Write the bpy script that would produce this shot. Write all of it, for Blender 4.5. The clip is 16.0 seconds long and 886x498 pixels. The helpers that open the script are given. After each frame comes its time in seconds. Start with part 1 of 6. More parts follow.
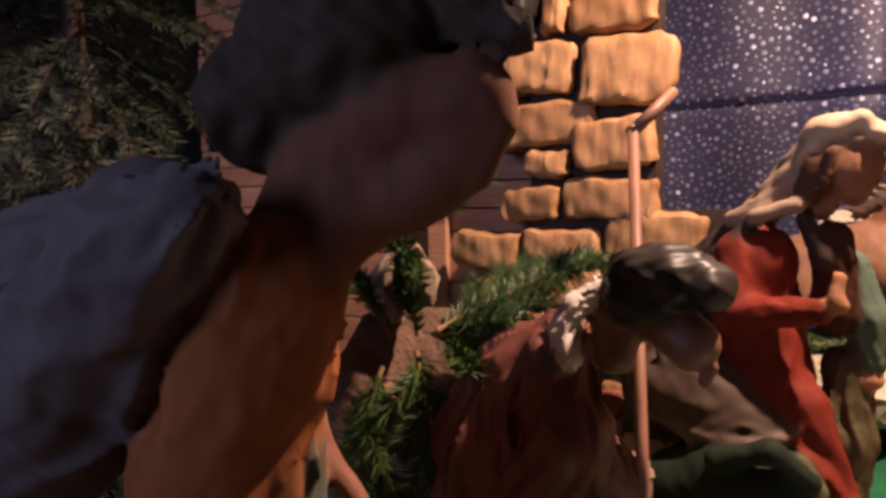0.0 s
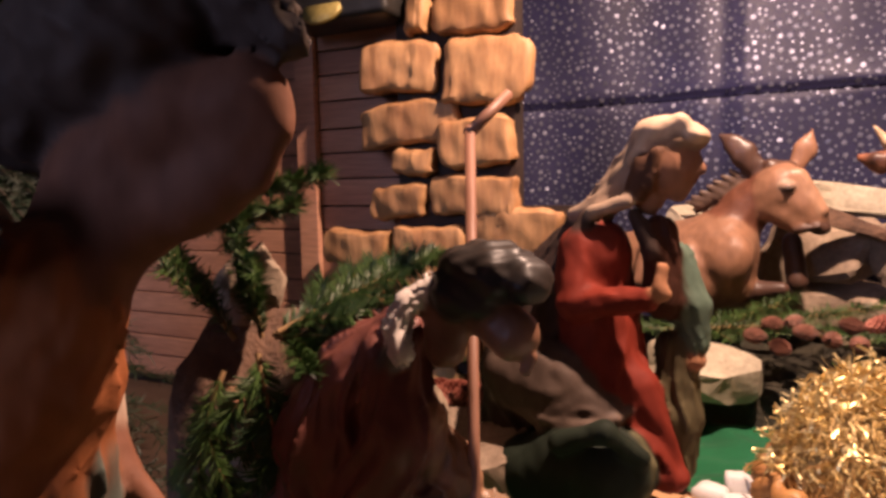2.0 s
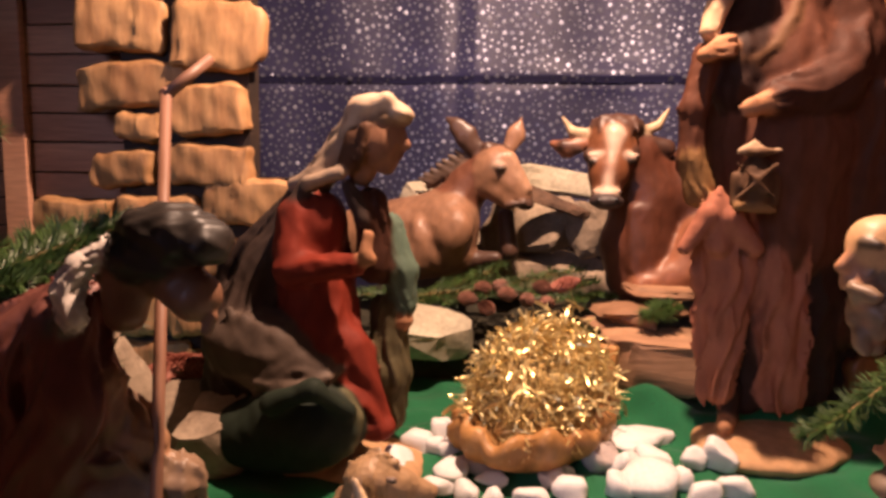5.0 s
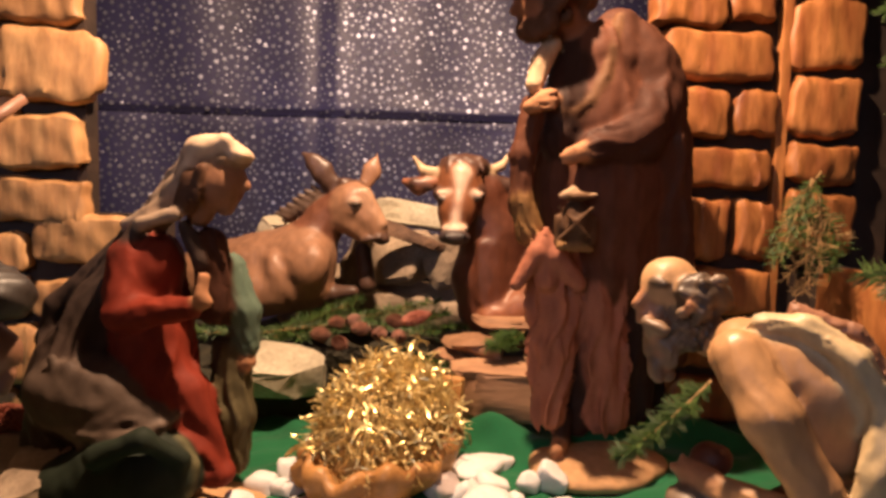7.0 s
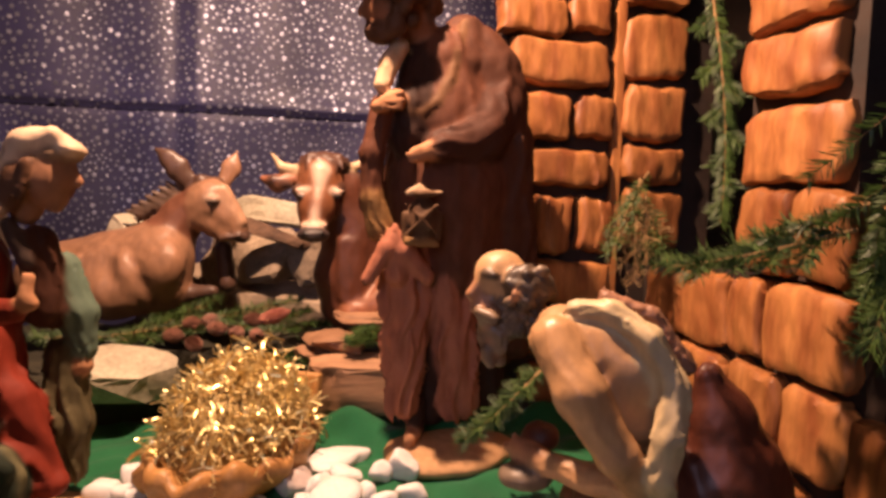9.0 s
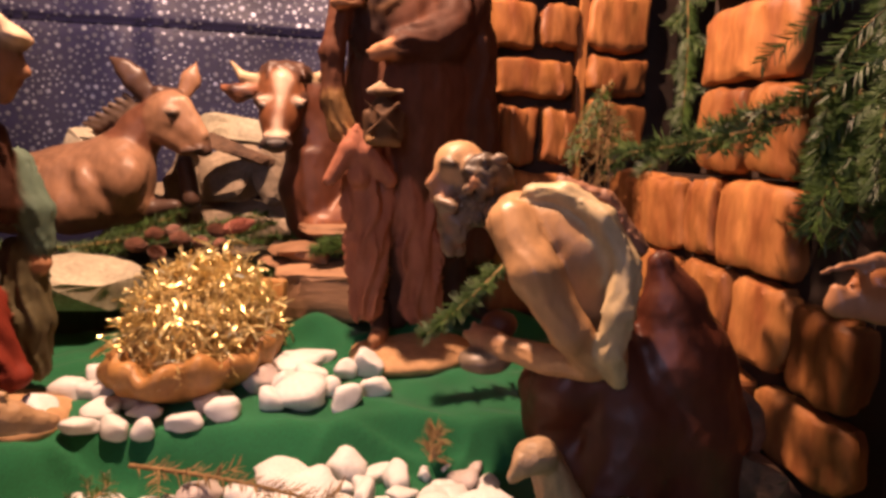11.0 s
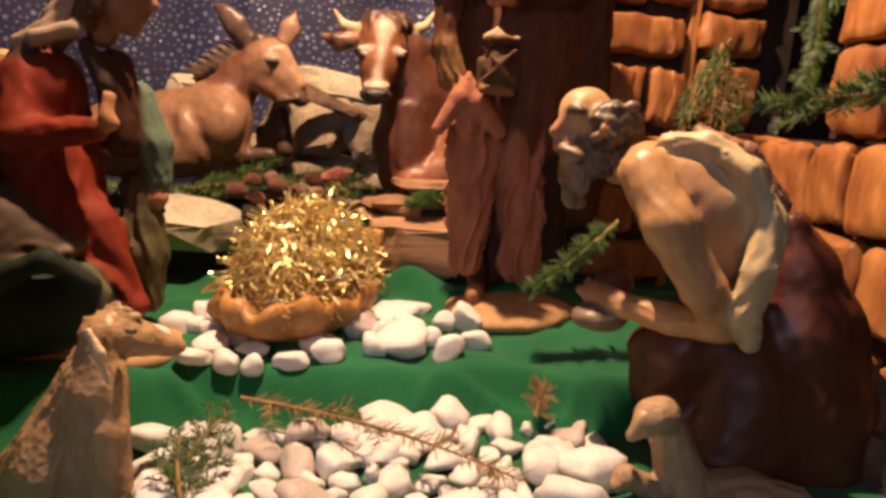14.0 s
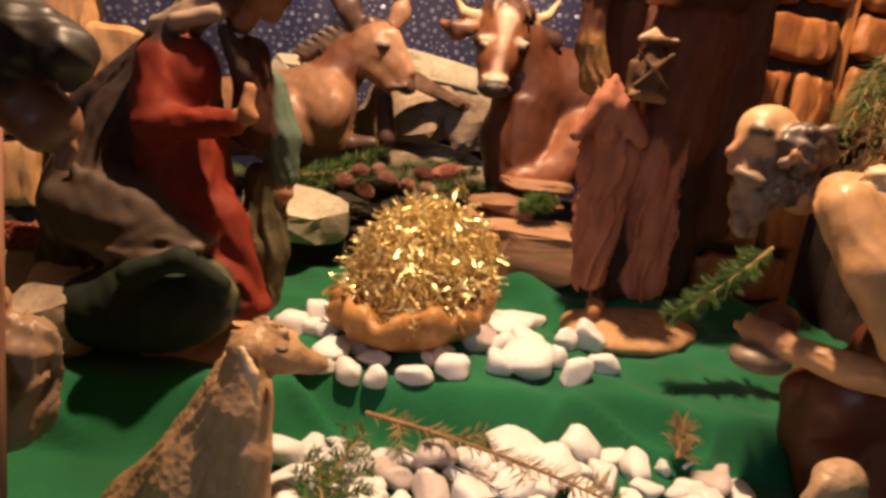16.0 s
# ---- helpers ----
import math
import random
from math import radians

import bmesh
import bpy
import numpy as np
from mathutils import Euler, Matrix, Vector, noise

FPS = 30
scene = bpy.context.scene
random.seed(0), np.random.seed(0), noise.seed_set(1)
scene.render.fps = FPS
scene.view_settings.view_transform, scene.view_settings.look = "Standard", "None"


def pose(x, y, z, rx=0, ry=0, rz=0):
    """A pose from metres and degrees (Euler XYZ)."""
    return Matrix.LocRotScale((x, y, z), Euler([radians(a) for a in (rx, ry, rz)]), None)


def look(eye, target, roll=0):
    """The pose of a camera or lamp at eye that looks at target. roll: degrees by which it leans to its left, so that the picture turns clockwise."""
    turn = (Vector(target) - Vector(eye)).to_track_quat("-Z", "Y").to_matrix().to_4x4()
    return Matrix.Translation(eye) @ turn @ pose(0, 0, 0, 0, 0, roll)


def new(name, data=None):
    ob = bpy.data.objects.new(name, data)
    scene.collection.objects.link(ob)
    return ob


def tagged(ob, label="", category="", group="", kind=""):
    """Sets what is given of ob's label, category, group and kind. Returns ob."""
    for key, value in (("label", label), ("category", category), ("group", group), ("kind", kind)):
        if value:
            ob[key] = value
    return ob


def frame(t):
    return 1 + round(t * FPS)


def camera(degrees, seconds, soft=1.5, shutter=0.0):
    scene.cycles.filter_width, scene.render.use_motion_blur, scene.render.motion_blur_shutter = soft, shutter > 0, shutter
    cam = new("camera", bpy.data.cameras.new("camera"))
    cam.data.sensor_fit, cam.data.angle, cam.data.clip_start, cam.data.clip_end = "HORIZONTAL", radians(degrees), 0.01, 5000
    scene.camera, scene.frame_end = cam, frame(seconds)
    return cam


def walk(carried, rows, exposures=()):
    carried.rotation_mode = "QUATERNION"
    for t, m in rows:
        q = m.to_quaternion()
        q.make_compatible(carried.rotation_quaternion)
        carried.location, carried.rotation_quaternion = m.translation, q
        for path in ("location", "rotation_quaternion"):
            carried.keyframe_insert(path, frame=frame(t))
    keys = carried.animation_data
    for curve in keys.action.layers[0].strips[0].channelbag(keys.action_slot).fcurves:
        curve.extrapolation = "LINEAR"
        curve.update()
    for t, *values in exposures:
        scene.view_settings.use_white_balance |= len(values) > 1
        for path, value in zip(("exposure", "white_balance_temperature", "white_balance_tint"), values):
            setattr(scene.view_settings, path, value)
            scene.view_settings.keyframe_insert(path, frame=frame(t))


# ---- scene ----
cam = camera(68.7, 16.0, soft=3.3)
PATH = [
    (0.0, (0.0223, -0.0287, 0.5378), (-0.6568, 0.9561, 0.4432), -0.56),
    (0.5, (0.0299, -0.0151, 0.5512), (-0.6269, 0.9866, 0.4790), -0.45),
    (1.0, (0.0428, -0.0083, 0.5426), (-0.5675, 1.0211, 0.4545), -0.16),
    (1.5, (0.0659, -0.0052, 0.5433), (-0.5019, 1.0480, 0.4519), -0.77),
    (2.0, (0.0808, -0.0033, 0.5406), (-0.4371, 1.0742, 0.4363), -1.02),
    (2.5, (0.1005, -0.0058, 0.5435), (-0.3627, 1.0962, 0.4386), -0.24),
    (3.0, (0.1161, -0.0048, 0.5449), (-0.2795, 1.1215, 0.4220), 0.18),
    (3.5, (0.1265, -0.0065, 0.5356), (-0.2124, 1.1367, 0.4009), 0.70),
    (4.0, (0.1487, -0.0099, 0.5274), (-0.1209, 1.1500, 0.3799), 0.87),
    (6.5, (0.2235, -0.0279, 0.5450), (0.2559, 1.1659, 0.4272), 1.22),
    (7.0, (0.2457, -0.0366, 0.5563), (0.3235, 1.1571, 0.4613), 1.39),
    (7.5, (0.2569, -0.0376, 0.5672), (0.3844, 1.1534, 0.4948), 1.11),
    (8.0, (0.2727, -0.0536, 0.5728), (0.4469, 1.1320, 0.5085), 0.82),
    (8.5, (0.2925, -0.0627, 0.5651), (0.5159, 1.1139, 0.4890), 1.14),
    (9.0, (0.3069, -0.0727, 0.5546), (0.5837, 1.0913, 0.4631), 1.49),
    (9.5, (0.3185, -0.0834, 0.5416), (0.6144, 1.0743, 0.4309), 1.16),
    (10.0, (0.3269, -0.0931, 0.5177), (0.6504, 1.0528, 0.3688), 1.23),
    (12.5, (0.3141, -0.0919, 0.4543), (0.6266, 1.0489, 0.2520), 1.60),
    (13.0, (0.3062, -0.0897, 0.4459), (0.6078, 1.0524, 0.2350), 1.86),
    (13.5, (0.2774, -0.0737, 0.4379), (0.5517, 1.0719, 0.2087), 3.00),
    (14.0, (0.2437, -0.0588, 0.4384), (0.4743, 1.0946, 0.2009), 3.65),
    (14.5, (0.2189, -0.0384, 0.4291), (0.4013, 1.1206, 0.1771), 3.98),
    (15.0, (0.1839, -0.0045, 0.4256), (0.3480, 1.1540, 0.1593), 4.41),
    (15.5, (0.1539, 0.0221, 0.4317), (0.2922, 1.1806, 0.1509), 5.28),
    (16.0, (0.1220, 0.0310, 0.4646), (0.2779, 1.1858, 0.1779), 6.55),
]
walk(cam, [(t, look(eye, target, roll)) for t, eye, target, roll in PATH],
     exposures=[(0.0, 0.10, 5600, 26), (4.0, 0.05, 5750, 30), (7.0, 0.03, 6200, 17), (10.0, 0.05, 6350, 33), (12.5, 0.03, 6200, 21), (16.0, 0.03, 6200, 13)])

# ---- world and light ----
world = bpy.data.worlds.new("church_dusk")
scene.world = world
world.use_nodes = True
world.node_tree.nodes["Background"].inputs[0].default_value = (0.30, 0.36, 0.55, 1)
world.node_tree.nodes["Background"].inputs[1].default_value = 0.09
LAMP_AT = (0.29, 0.86, 1.55)


def lamp(name, kind, matrix, energy, colour, **values):
    data = bpy.data.lights.new(name, kind)
    data.energy, data.color = energy, colour
    for key, value in values.items():
        if key == "spot":
            data.spot_size, data.spot_blend = radians(value), 0.62
        if key == "size":
            data.shadow_soft_size = value
        if key == "area":
            data.shape, data.size = "DISK", value
    ob = new(name, data)
    ob.matrix_world = matrix
    return ob


lamp("crib_spotlight", "SPOT", look(LAMP_AT, (0.16, 1.02, 0.0)), 195, (1.0, 0.655, 0.375), spot=168, size=0.022)
# bluish fill added behind the camera to lift the darks; its source is invented
lamp("nave_window_light", "AREA", look((-1.2, -2.62, 1.5), (-0.2, 0.6, 0.4)), 24, (0.78, 0.80, 1.0), area=1.4)

# ---- materials ----
def nodes_of(name):
    m = bpy.data.materials.new(name)
    m.use_nodes = True
    t = m.node_tree
    return m, t, t.nodes, t.links, t.nodes["Principled BSDF"]


def noise_node(t, scale, detail=4, stretch=(1, 1, 1), space="Object"):
    coord, mapping, n = t.nodes.new("ShaderNodeTexCoord"), t.nodes.new("ShaderNodeMapping"), t.nodes.new("ShaderNodeTexNoise")
    mapping.inputs["Scale"].default_value = stretch
    n.inputs["Scale"].default_value, n.inputs["Detail"].default_value = scale, detail
    info, shift = t.nodes.new("ShaderNodeObjectInfo"), t.nodes.new("ShaderNodeMath")
    shift.operation, shift.inputs[1].default_value = "MULTIPLY", 37.0
    t.links.new(info.outputs["Random"], shift.inputs[0])
    t.links.new(shift.outputs[0], mapping.inputs["Location"])
    t.links.new(coord.outputs[space], mapping.inputs[0])
    t.links.new(mapping.outputs[0], n.inputs["Vector"])
    return n


def ramp_node(t, source, stops):
    r = t.nodes.new("ShaderNodeValToRGB")
    while len(r.color_ramp.elements) < len(stops):
        r.color_ramp.elements.new(0.5)
    for e, (at, c) in zip(r.color_ramp.elements, stops):
        e.position, e.color = at, (*c, 1)
    t.links.new(source, r.inputs[0])
    return r


def mix_node(t, kind, factor, a, b):
    m = t.nodes.new("ShaderNodeMix")
    m.data_type, m.blend_type = "RGBA", kind
    for value, slot in ((factor, 0), (a, 6), (b, 7)):
        if isinstance(value, (int, float)):
            m.inputs[slot].default_value = value
        elif isinstance(value, tuple):
            m.inputs[slot].default_value = (*value, 1)
        else:
            t.links.new(value, m.inputs[slot])
    return m


def bump_node(t, height, strength, distance, bsdf, after=None):
    b = t.nodes.new("ShaderNodeBump")
    b.inputs["Strength"].default_value, b.inputs["Distance"].default_value = strength, distance
    t.links.new(height, b.inputs["Height"])
    if after:
        t.links.new(after.outputs[0], b.inputs["Normal"])
    t.links.new(b.outputs[0], bsdf.inputs["Normal"])
    return b


def surface(name, dark, light, coarse=8, fine=90, rough=0.7, bump=0.3, depth=0.002, stretch=(1, 1, 1), metal=0.0, by_object=0.0, sheen=0.0, spec=0.5):
    """Two-scale mottled surface between two colours, with fine relief."""
    m, t, n, l, p = nodes_of(name)
    a, b = noise_node(t, coarse, 5, stretch), noise_node(t, fine, 6, stretch)
    big = ramp_node(t, a.outputs[0], ((0.32, dark), (0.68, light)))
    small = ramp_node(t, b.outputs[0], ((0.3, (0.62, 0.60, 0.58)), (0.7, (1.0, 1.0, 1.0))))
    colour = mix_node(t, "MULTIPLY", 0.8, big.outputs[0], small.outputs[0])
    if by_object:
        info = n.new("ShaderNodeObjectInfo")
        tone = ramp_node(t, info.outputs["Random"], ((0.0, (1 - by_object, 1 - by_object * 1.1, 1 - by_object * 1.2)), (1.0, (1.0, 1.0, 1.0))))
        colour = mix_node(t, "MULTIPLY", 1.0, colour.outputs[2], tone.outputs[0])
    l.new(colour.outputs[2], p.inputs["Base Color"])
    rr = ramp_node(t, b.outputs[0], ((0.2, (rough * 0.8,) * 3), (0.8, (min(1, rough * 1.15),) * 3)))
    l.new(rr.outputs[0], p.inputs["Roughness"])
    p.inputs["Metallic"].default_value = metal
    p.inputs["Specular IOR Level"].default_value = spec
    p.inputs["Sheen Weight"].default_value = sheen
    first = bump_node(t, a.outputs[0], bump, depth * 3, p)
    bump_node(t, b.outputs[0], bump, depth, p, first)
    return m


def painted(name, rough=0.42, grain=70, bump=0.28, curls=0.0, spec=0.42):
    """Hand-painted carved wood: the paint's colours lie on the mesh, wear and brush grain over them."""
    m, t, n, l, p = nodes_of(name)
    paint = n.new("ShaderNodeAttribute")
    paint.attribute_name = "paint"
    a, b = noise_node(t, 22, 5), noise_node(t, grain, 6, (1, 1, 0.35))
    wear = ramp_node(t, a.outputs[0], ((0.3, (0.62, 0.58, 0.55)), (0.62, (1.0, 1.0, 1.0))))
    fine = ramp_node(t, b.outputs[0], ((0.3, (0.78, 0.76, 0.74)), (0.7, (1.08, 1.05, 1.0))))
    colour = mix_node(t, "MULTIPLY", 0.45, paint.outputs["Color"], wear.outputs[0])
    colour = mix_node(t, "MULTIPLY", 0.9, colour.outputs[2], fine.outputs[0])
    l.new(colour.outputs[2], p.inputs["Base Color"])
    rr = ramp_node(t, a.outputs[0], ((0.25, (rough * 1.4,) * 3), (0.75, (rough * 0.85,) * 3)))
    l.new(rr.outputs[0], p.inputs["Roughness"])
    p.inputs["Specular IOR Level"].default_value = spec
    first = bump_node(t, a.outputs[0], bump, 0.004, p)
    last = bump_node(t, b.outputs[0], bump, 0.0012, p, first)
    if curls:
        cells, coord = n.new("ShaderNodeTexVoronoi"), n.new("ShaderNodeTexCoord")
        cells.inputs["Scale"].default_value = 115
        l.new(coord.outputs["Object"], cells.inputs["Vector"])
        bump_node(t, cells.outputs["Distance"], curls, 0.006, p, last)
    return m


PAINTED = painted("painted_carved_wood")
MATTE_PAINT = painted("matte_painted_carved_wood", 0.60, spec=0.14)
FLEECE_PAINT = painted("painted_carved_fleece", 0.46, 110, 0.38, 0.22)
STONE_L = surface("carved_wood_stone", (0.40, 0.20, 0.078), (0.62, 0.36, 0.155), 24, 80, 0.62, 0.36, 0.0022, (1.2, 1.2, 0.30), by_object=0.28)
STONE_R = surface("carved_wood_brick", (0.30, 0.094, 0.027), (0.58, 0.25, 0.074), 22, 80, 0.55, 0.36, 0.0020, (1.2, 1.2, 0.32), by_object=0.40)
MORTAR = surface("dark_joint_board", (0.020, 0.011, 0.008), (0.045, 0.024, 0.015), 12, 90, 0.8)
BOARD = surface("red_brown_board", (0.52, 0.25, 0.155), (0.70, 0.38, 0.24), 3, 60, 0.6, 0.25, 0.001, (0.25, 1, 3), by_object=0.15)
CLOTH = surface("midnight_blue_cloth", (0.007, 0.007, 0.045), (0.013, 0.013, 0.075), 4, 160, 0.62, 0.15, 0.0006, sheen=0.1)
SILVER = surface("silver_star_print", (0.125, 0.135, 0.21), (0.225, 0.24, 0.34), 40, 200, 0.42, 0.5, 0.001, metal=0.5)
GREEN = surface("green_felt_cloth", (0.006, 0.092, 0.032), (0.011, 0.145, 0.054), 6, 320, 0.85, 0.2, 0.0006, sheen=0.15, spec=0.2)
PEBBLE = surface("white_marble_pebble", (0.78, 0.75, 0.74), (0.92, 0.91, 0.90), 10, 60, 0.6, 0.12, 0.0008, by_object=0.10)
PEBBLE_PINK = surface("pink_grey_marble_pebble", (0.40, 0.31, 0.29), (0.72, 0.64, 0.60), 22, 90, 0.55, 0.15, 0.0008)
ROCK = surface("tan_field_stone", (0.26, 0.19, 0.13), (0.50, 0.39, 0.28), 14, 90, 0.8, 0.6, 0.003, by_object=0.2)
SLAB = surface("pale_limestone", (0.36, 0.31, 0.22), (0.56, 0.50, 0.37), 14, 110, 0.75, 0.5, 0.002)
LOG = surface("split_log_wood", (0.25, 0.12, 0.06), (0.46, 0.26, 0.14), 10, 60, 0.7, 0.6, 0.002, (0.3, 1, 2.2), by_object=0.2)
BARK = surface("rough_bark", (0.07, 0.038, 0.024), (0.19, 0.105, 0.062), 25, 120, 0.85, 0.9, 0.004)
CONE_M = surface("pine_cone_scale", (0.13, 0.05, 0.032), (0.30, 0.13, 0.085), 40, 160, 0.6, 0.4, 0.001)
CONE_RED = surface("reddish_pine_cone", (0.26, 0.07, 0.045), (0.46, 0.17, 0.11), 40, 160, 0.6, 0.4, 0.001)
GOLD = surface("gold_tinsel_foil", (0.84, 0.64, 0.25), (0.98, 0.84, 0.45), 60, 200, 0.36, 0.1, 0.0003, metal=0.72)
MANGER = surface("honey_carved_wood", (0.33, 0.15, 0.045), (0.56, 0.29, 0.09), 16, 90, 0.5, 0.6, 0.002)
NEEDLE = surface("fir_needle", (0.020, 0.055, 0.010), (0.075, 0.135, 0.024), 30, 200, 0.5, 0.1, 0.0005)
# darker copy of the fir needles, carrying the shade of the tree's corner
NEEDLE_SHADED = surface("shaded_fir_needle", (0.005, 0.016, 0.005), (0.012, 0.034, 0.010), 30, 200, 0.6, 0.1, 0.0005)
NEEDLE_DRY = surface("dry_fir_needle", (0.20, 0.11, 0.04), (0.38, 0.25, 0.10), 30, 200, 0.6, 0.1, 0.0005)
TWIG = surface("fir_twig_bark", (0.20, 0.115, 0.04), (0.36, 0.22, 0.085), 40, 200, 0.8, 0.4, 0.001)
STAFF = surface("turned_staff_wood", (0.22, 0.10, 0.06), (0.36, 0.18, 0.11), 10, 90, 0.55, 0.3, 0.001, (1, 1, 0.2))
EARTH = surface("dark_mossy_earth", (0.020, 0.018, 0.010), (0.050, 0.042, 0.022), 14, 110, 0.95, 0.9, 0.006)
PLATFORM = surface("dark_platform_board", (0.05, 0.03, 0.02), (0.09, 0.055, 0.035), 5, 70, 0.75, 0.3, 0.001, (0.3, 1, 1))
# darker copy of the plaster: shade of the far walls put into the colour
WALL_SHADED = surface("shaded_church_plaster", (0.045, 0.040, 0.036), (0.075, 0.066, 0.058), 2, 40, 0.9, 0.2, 0.002)
PLASTER = surface("dim_church_plaster", (0.30, 0.27, 0.23), (0.40, 0.36, 0.31), 2, 40, 0.9, 0.2, 0.002)
IRON = surface("black_lacquered_metal", (0.012, 0.011, 0.010), (0.03, 0.027, 0.024), 20, 100, 0.5)
BRASS = surface("dull_yellow_metal", (0.30, 0.24, 0.07), (0.45, 0.37, 0.12), 20, 100, 0.45, metal=0.3)

# ---- building helpers ----
def mesh_from(name, verts, faces, material, smooth=True):
    me = bpy.data.meshes.new(name)
    me.from_pydata([tuple(v) for v in verts], [], [tuple(f) for f in faces])
    me.materials.append(material)
    if smooth:
        me.polygons.foreach_set("use_smooth", [True] * len(me.polygons))
    me.update()
    return me


def part(name, me, parent, label="", at=None):
    """One mesh as a part of a thing."""
    ob = new(name, me)
    ob.parent = parent
    if at is not None:
        ob.matrix_basis = at
    return tagged(ob, label)


def base(name, at=(0, 0, 0)):
    ob = new(name)
    ob.location = at
    ob.empty_display_size = 0.05
    return ob


def from_bm(name, bm, material, smooth=True):
    me = bpy.data.meshes.new(name)
    bmesh.ops.recalc_face_normals(bm, faces=bm.faces)
    bm.to_mesh(me)
    bm.free()
    me.materials.append(material)
    if smooth:
        me.polygons.foreach_set("use_smooth", [True] * len(me.polygons))
    return me


def slab_mesh(name, size, material, bevel=0.0, segments=2, smooth=False):
    bm = bmesh.new()
    bmesh.ops.create_cube(bm, size=1)
    bmesh.ops.scale(bm, vec=size, verts=bm.verts)
    if bevel:
        bmesh.ops.bevel(bm, geom=bm.edges[:], offset=bevel, segments=segments, affect="EDGES", profile=0.6)
    return from_bm(name, bm, material, smooth)


def sphere_dirs(cuts):
    bm = bmesh.new()
    bmesh.ops.create_icosphere(bm, subdivisions=cuts, radius=1)
    v = np.array([x.co[:] for x in bm.verts])
    f = [[x.index for x in y.verts] for y in bm.faces]
    bm.free()
    return v, f


def lumps(points, scale, seed, amount):
    """Smooth noise on an array of points."""
    return np.array([noise.noise(Vector(p) * scale + Vector((seed * 7.3, seed * 3.1, seed))) for p in points]) * amount


def rock_mesh(name, size, material, seed, rough=0.35, cuts=3, power=0.62, facets=9):
    """An angular stone: a superquadric cut by a few planes, with uneven faces."""
    rng = np.random.default_rng(seed)
    v, f = sphere_dirs(cuts)
    p = np.sign(v) * np.abs(v) ** power
    for k in range(facets):
        n = rng.normal(size=3)
        n /= np.linalg.norm(n)
        far = rng.uniform(0.62, 0.92)
        over = np.maximum(p @ n - far, 0)
        p = p - np.outer(over, n) * 0.92
    p = p * (1 + lumps(p, 1.6, seed, rough * 0.5) + lumps(p, 4.5, seed + 5, rough * 0.2))[:, None]
    me = mesh_from(name, p * np.array(size) / 2, f, material)
    me.set_sharp_from_angle(angle=0.42)
    return me


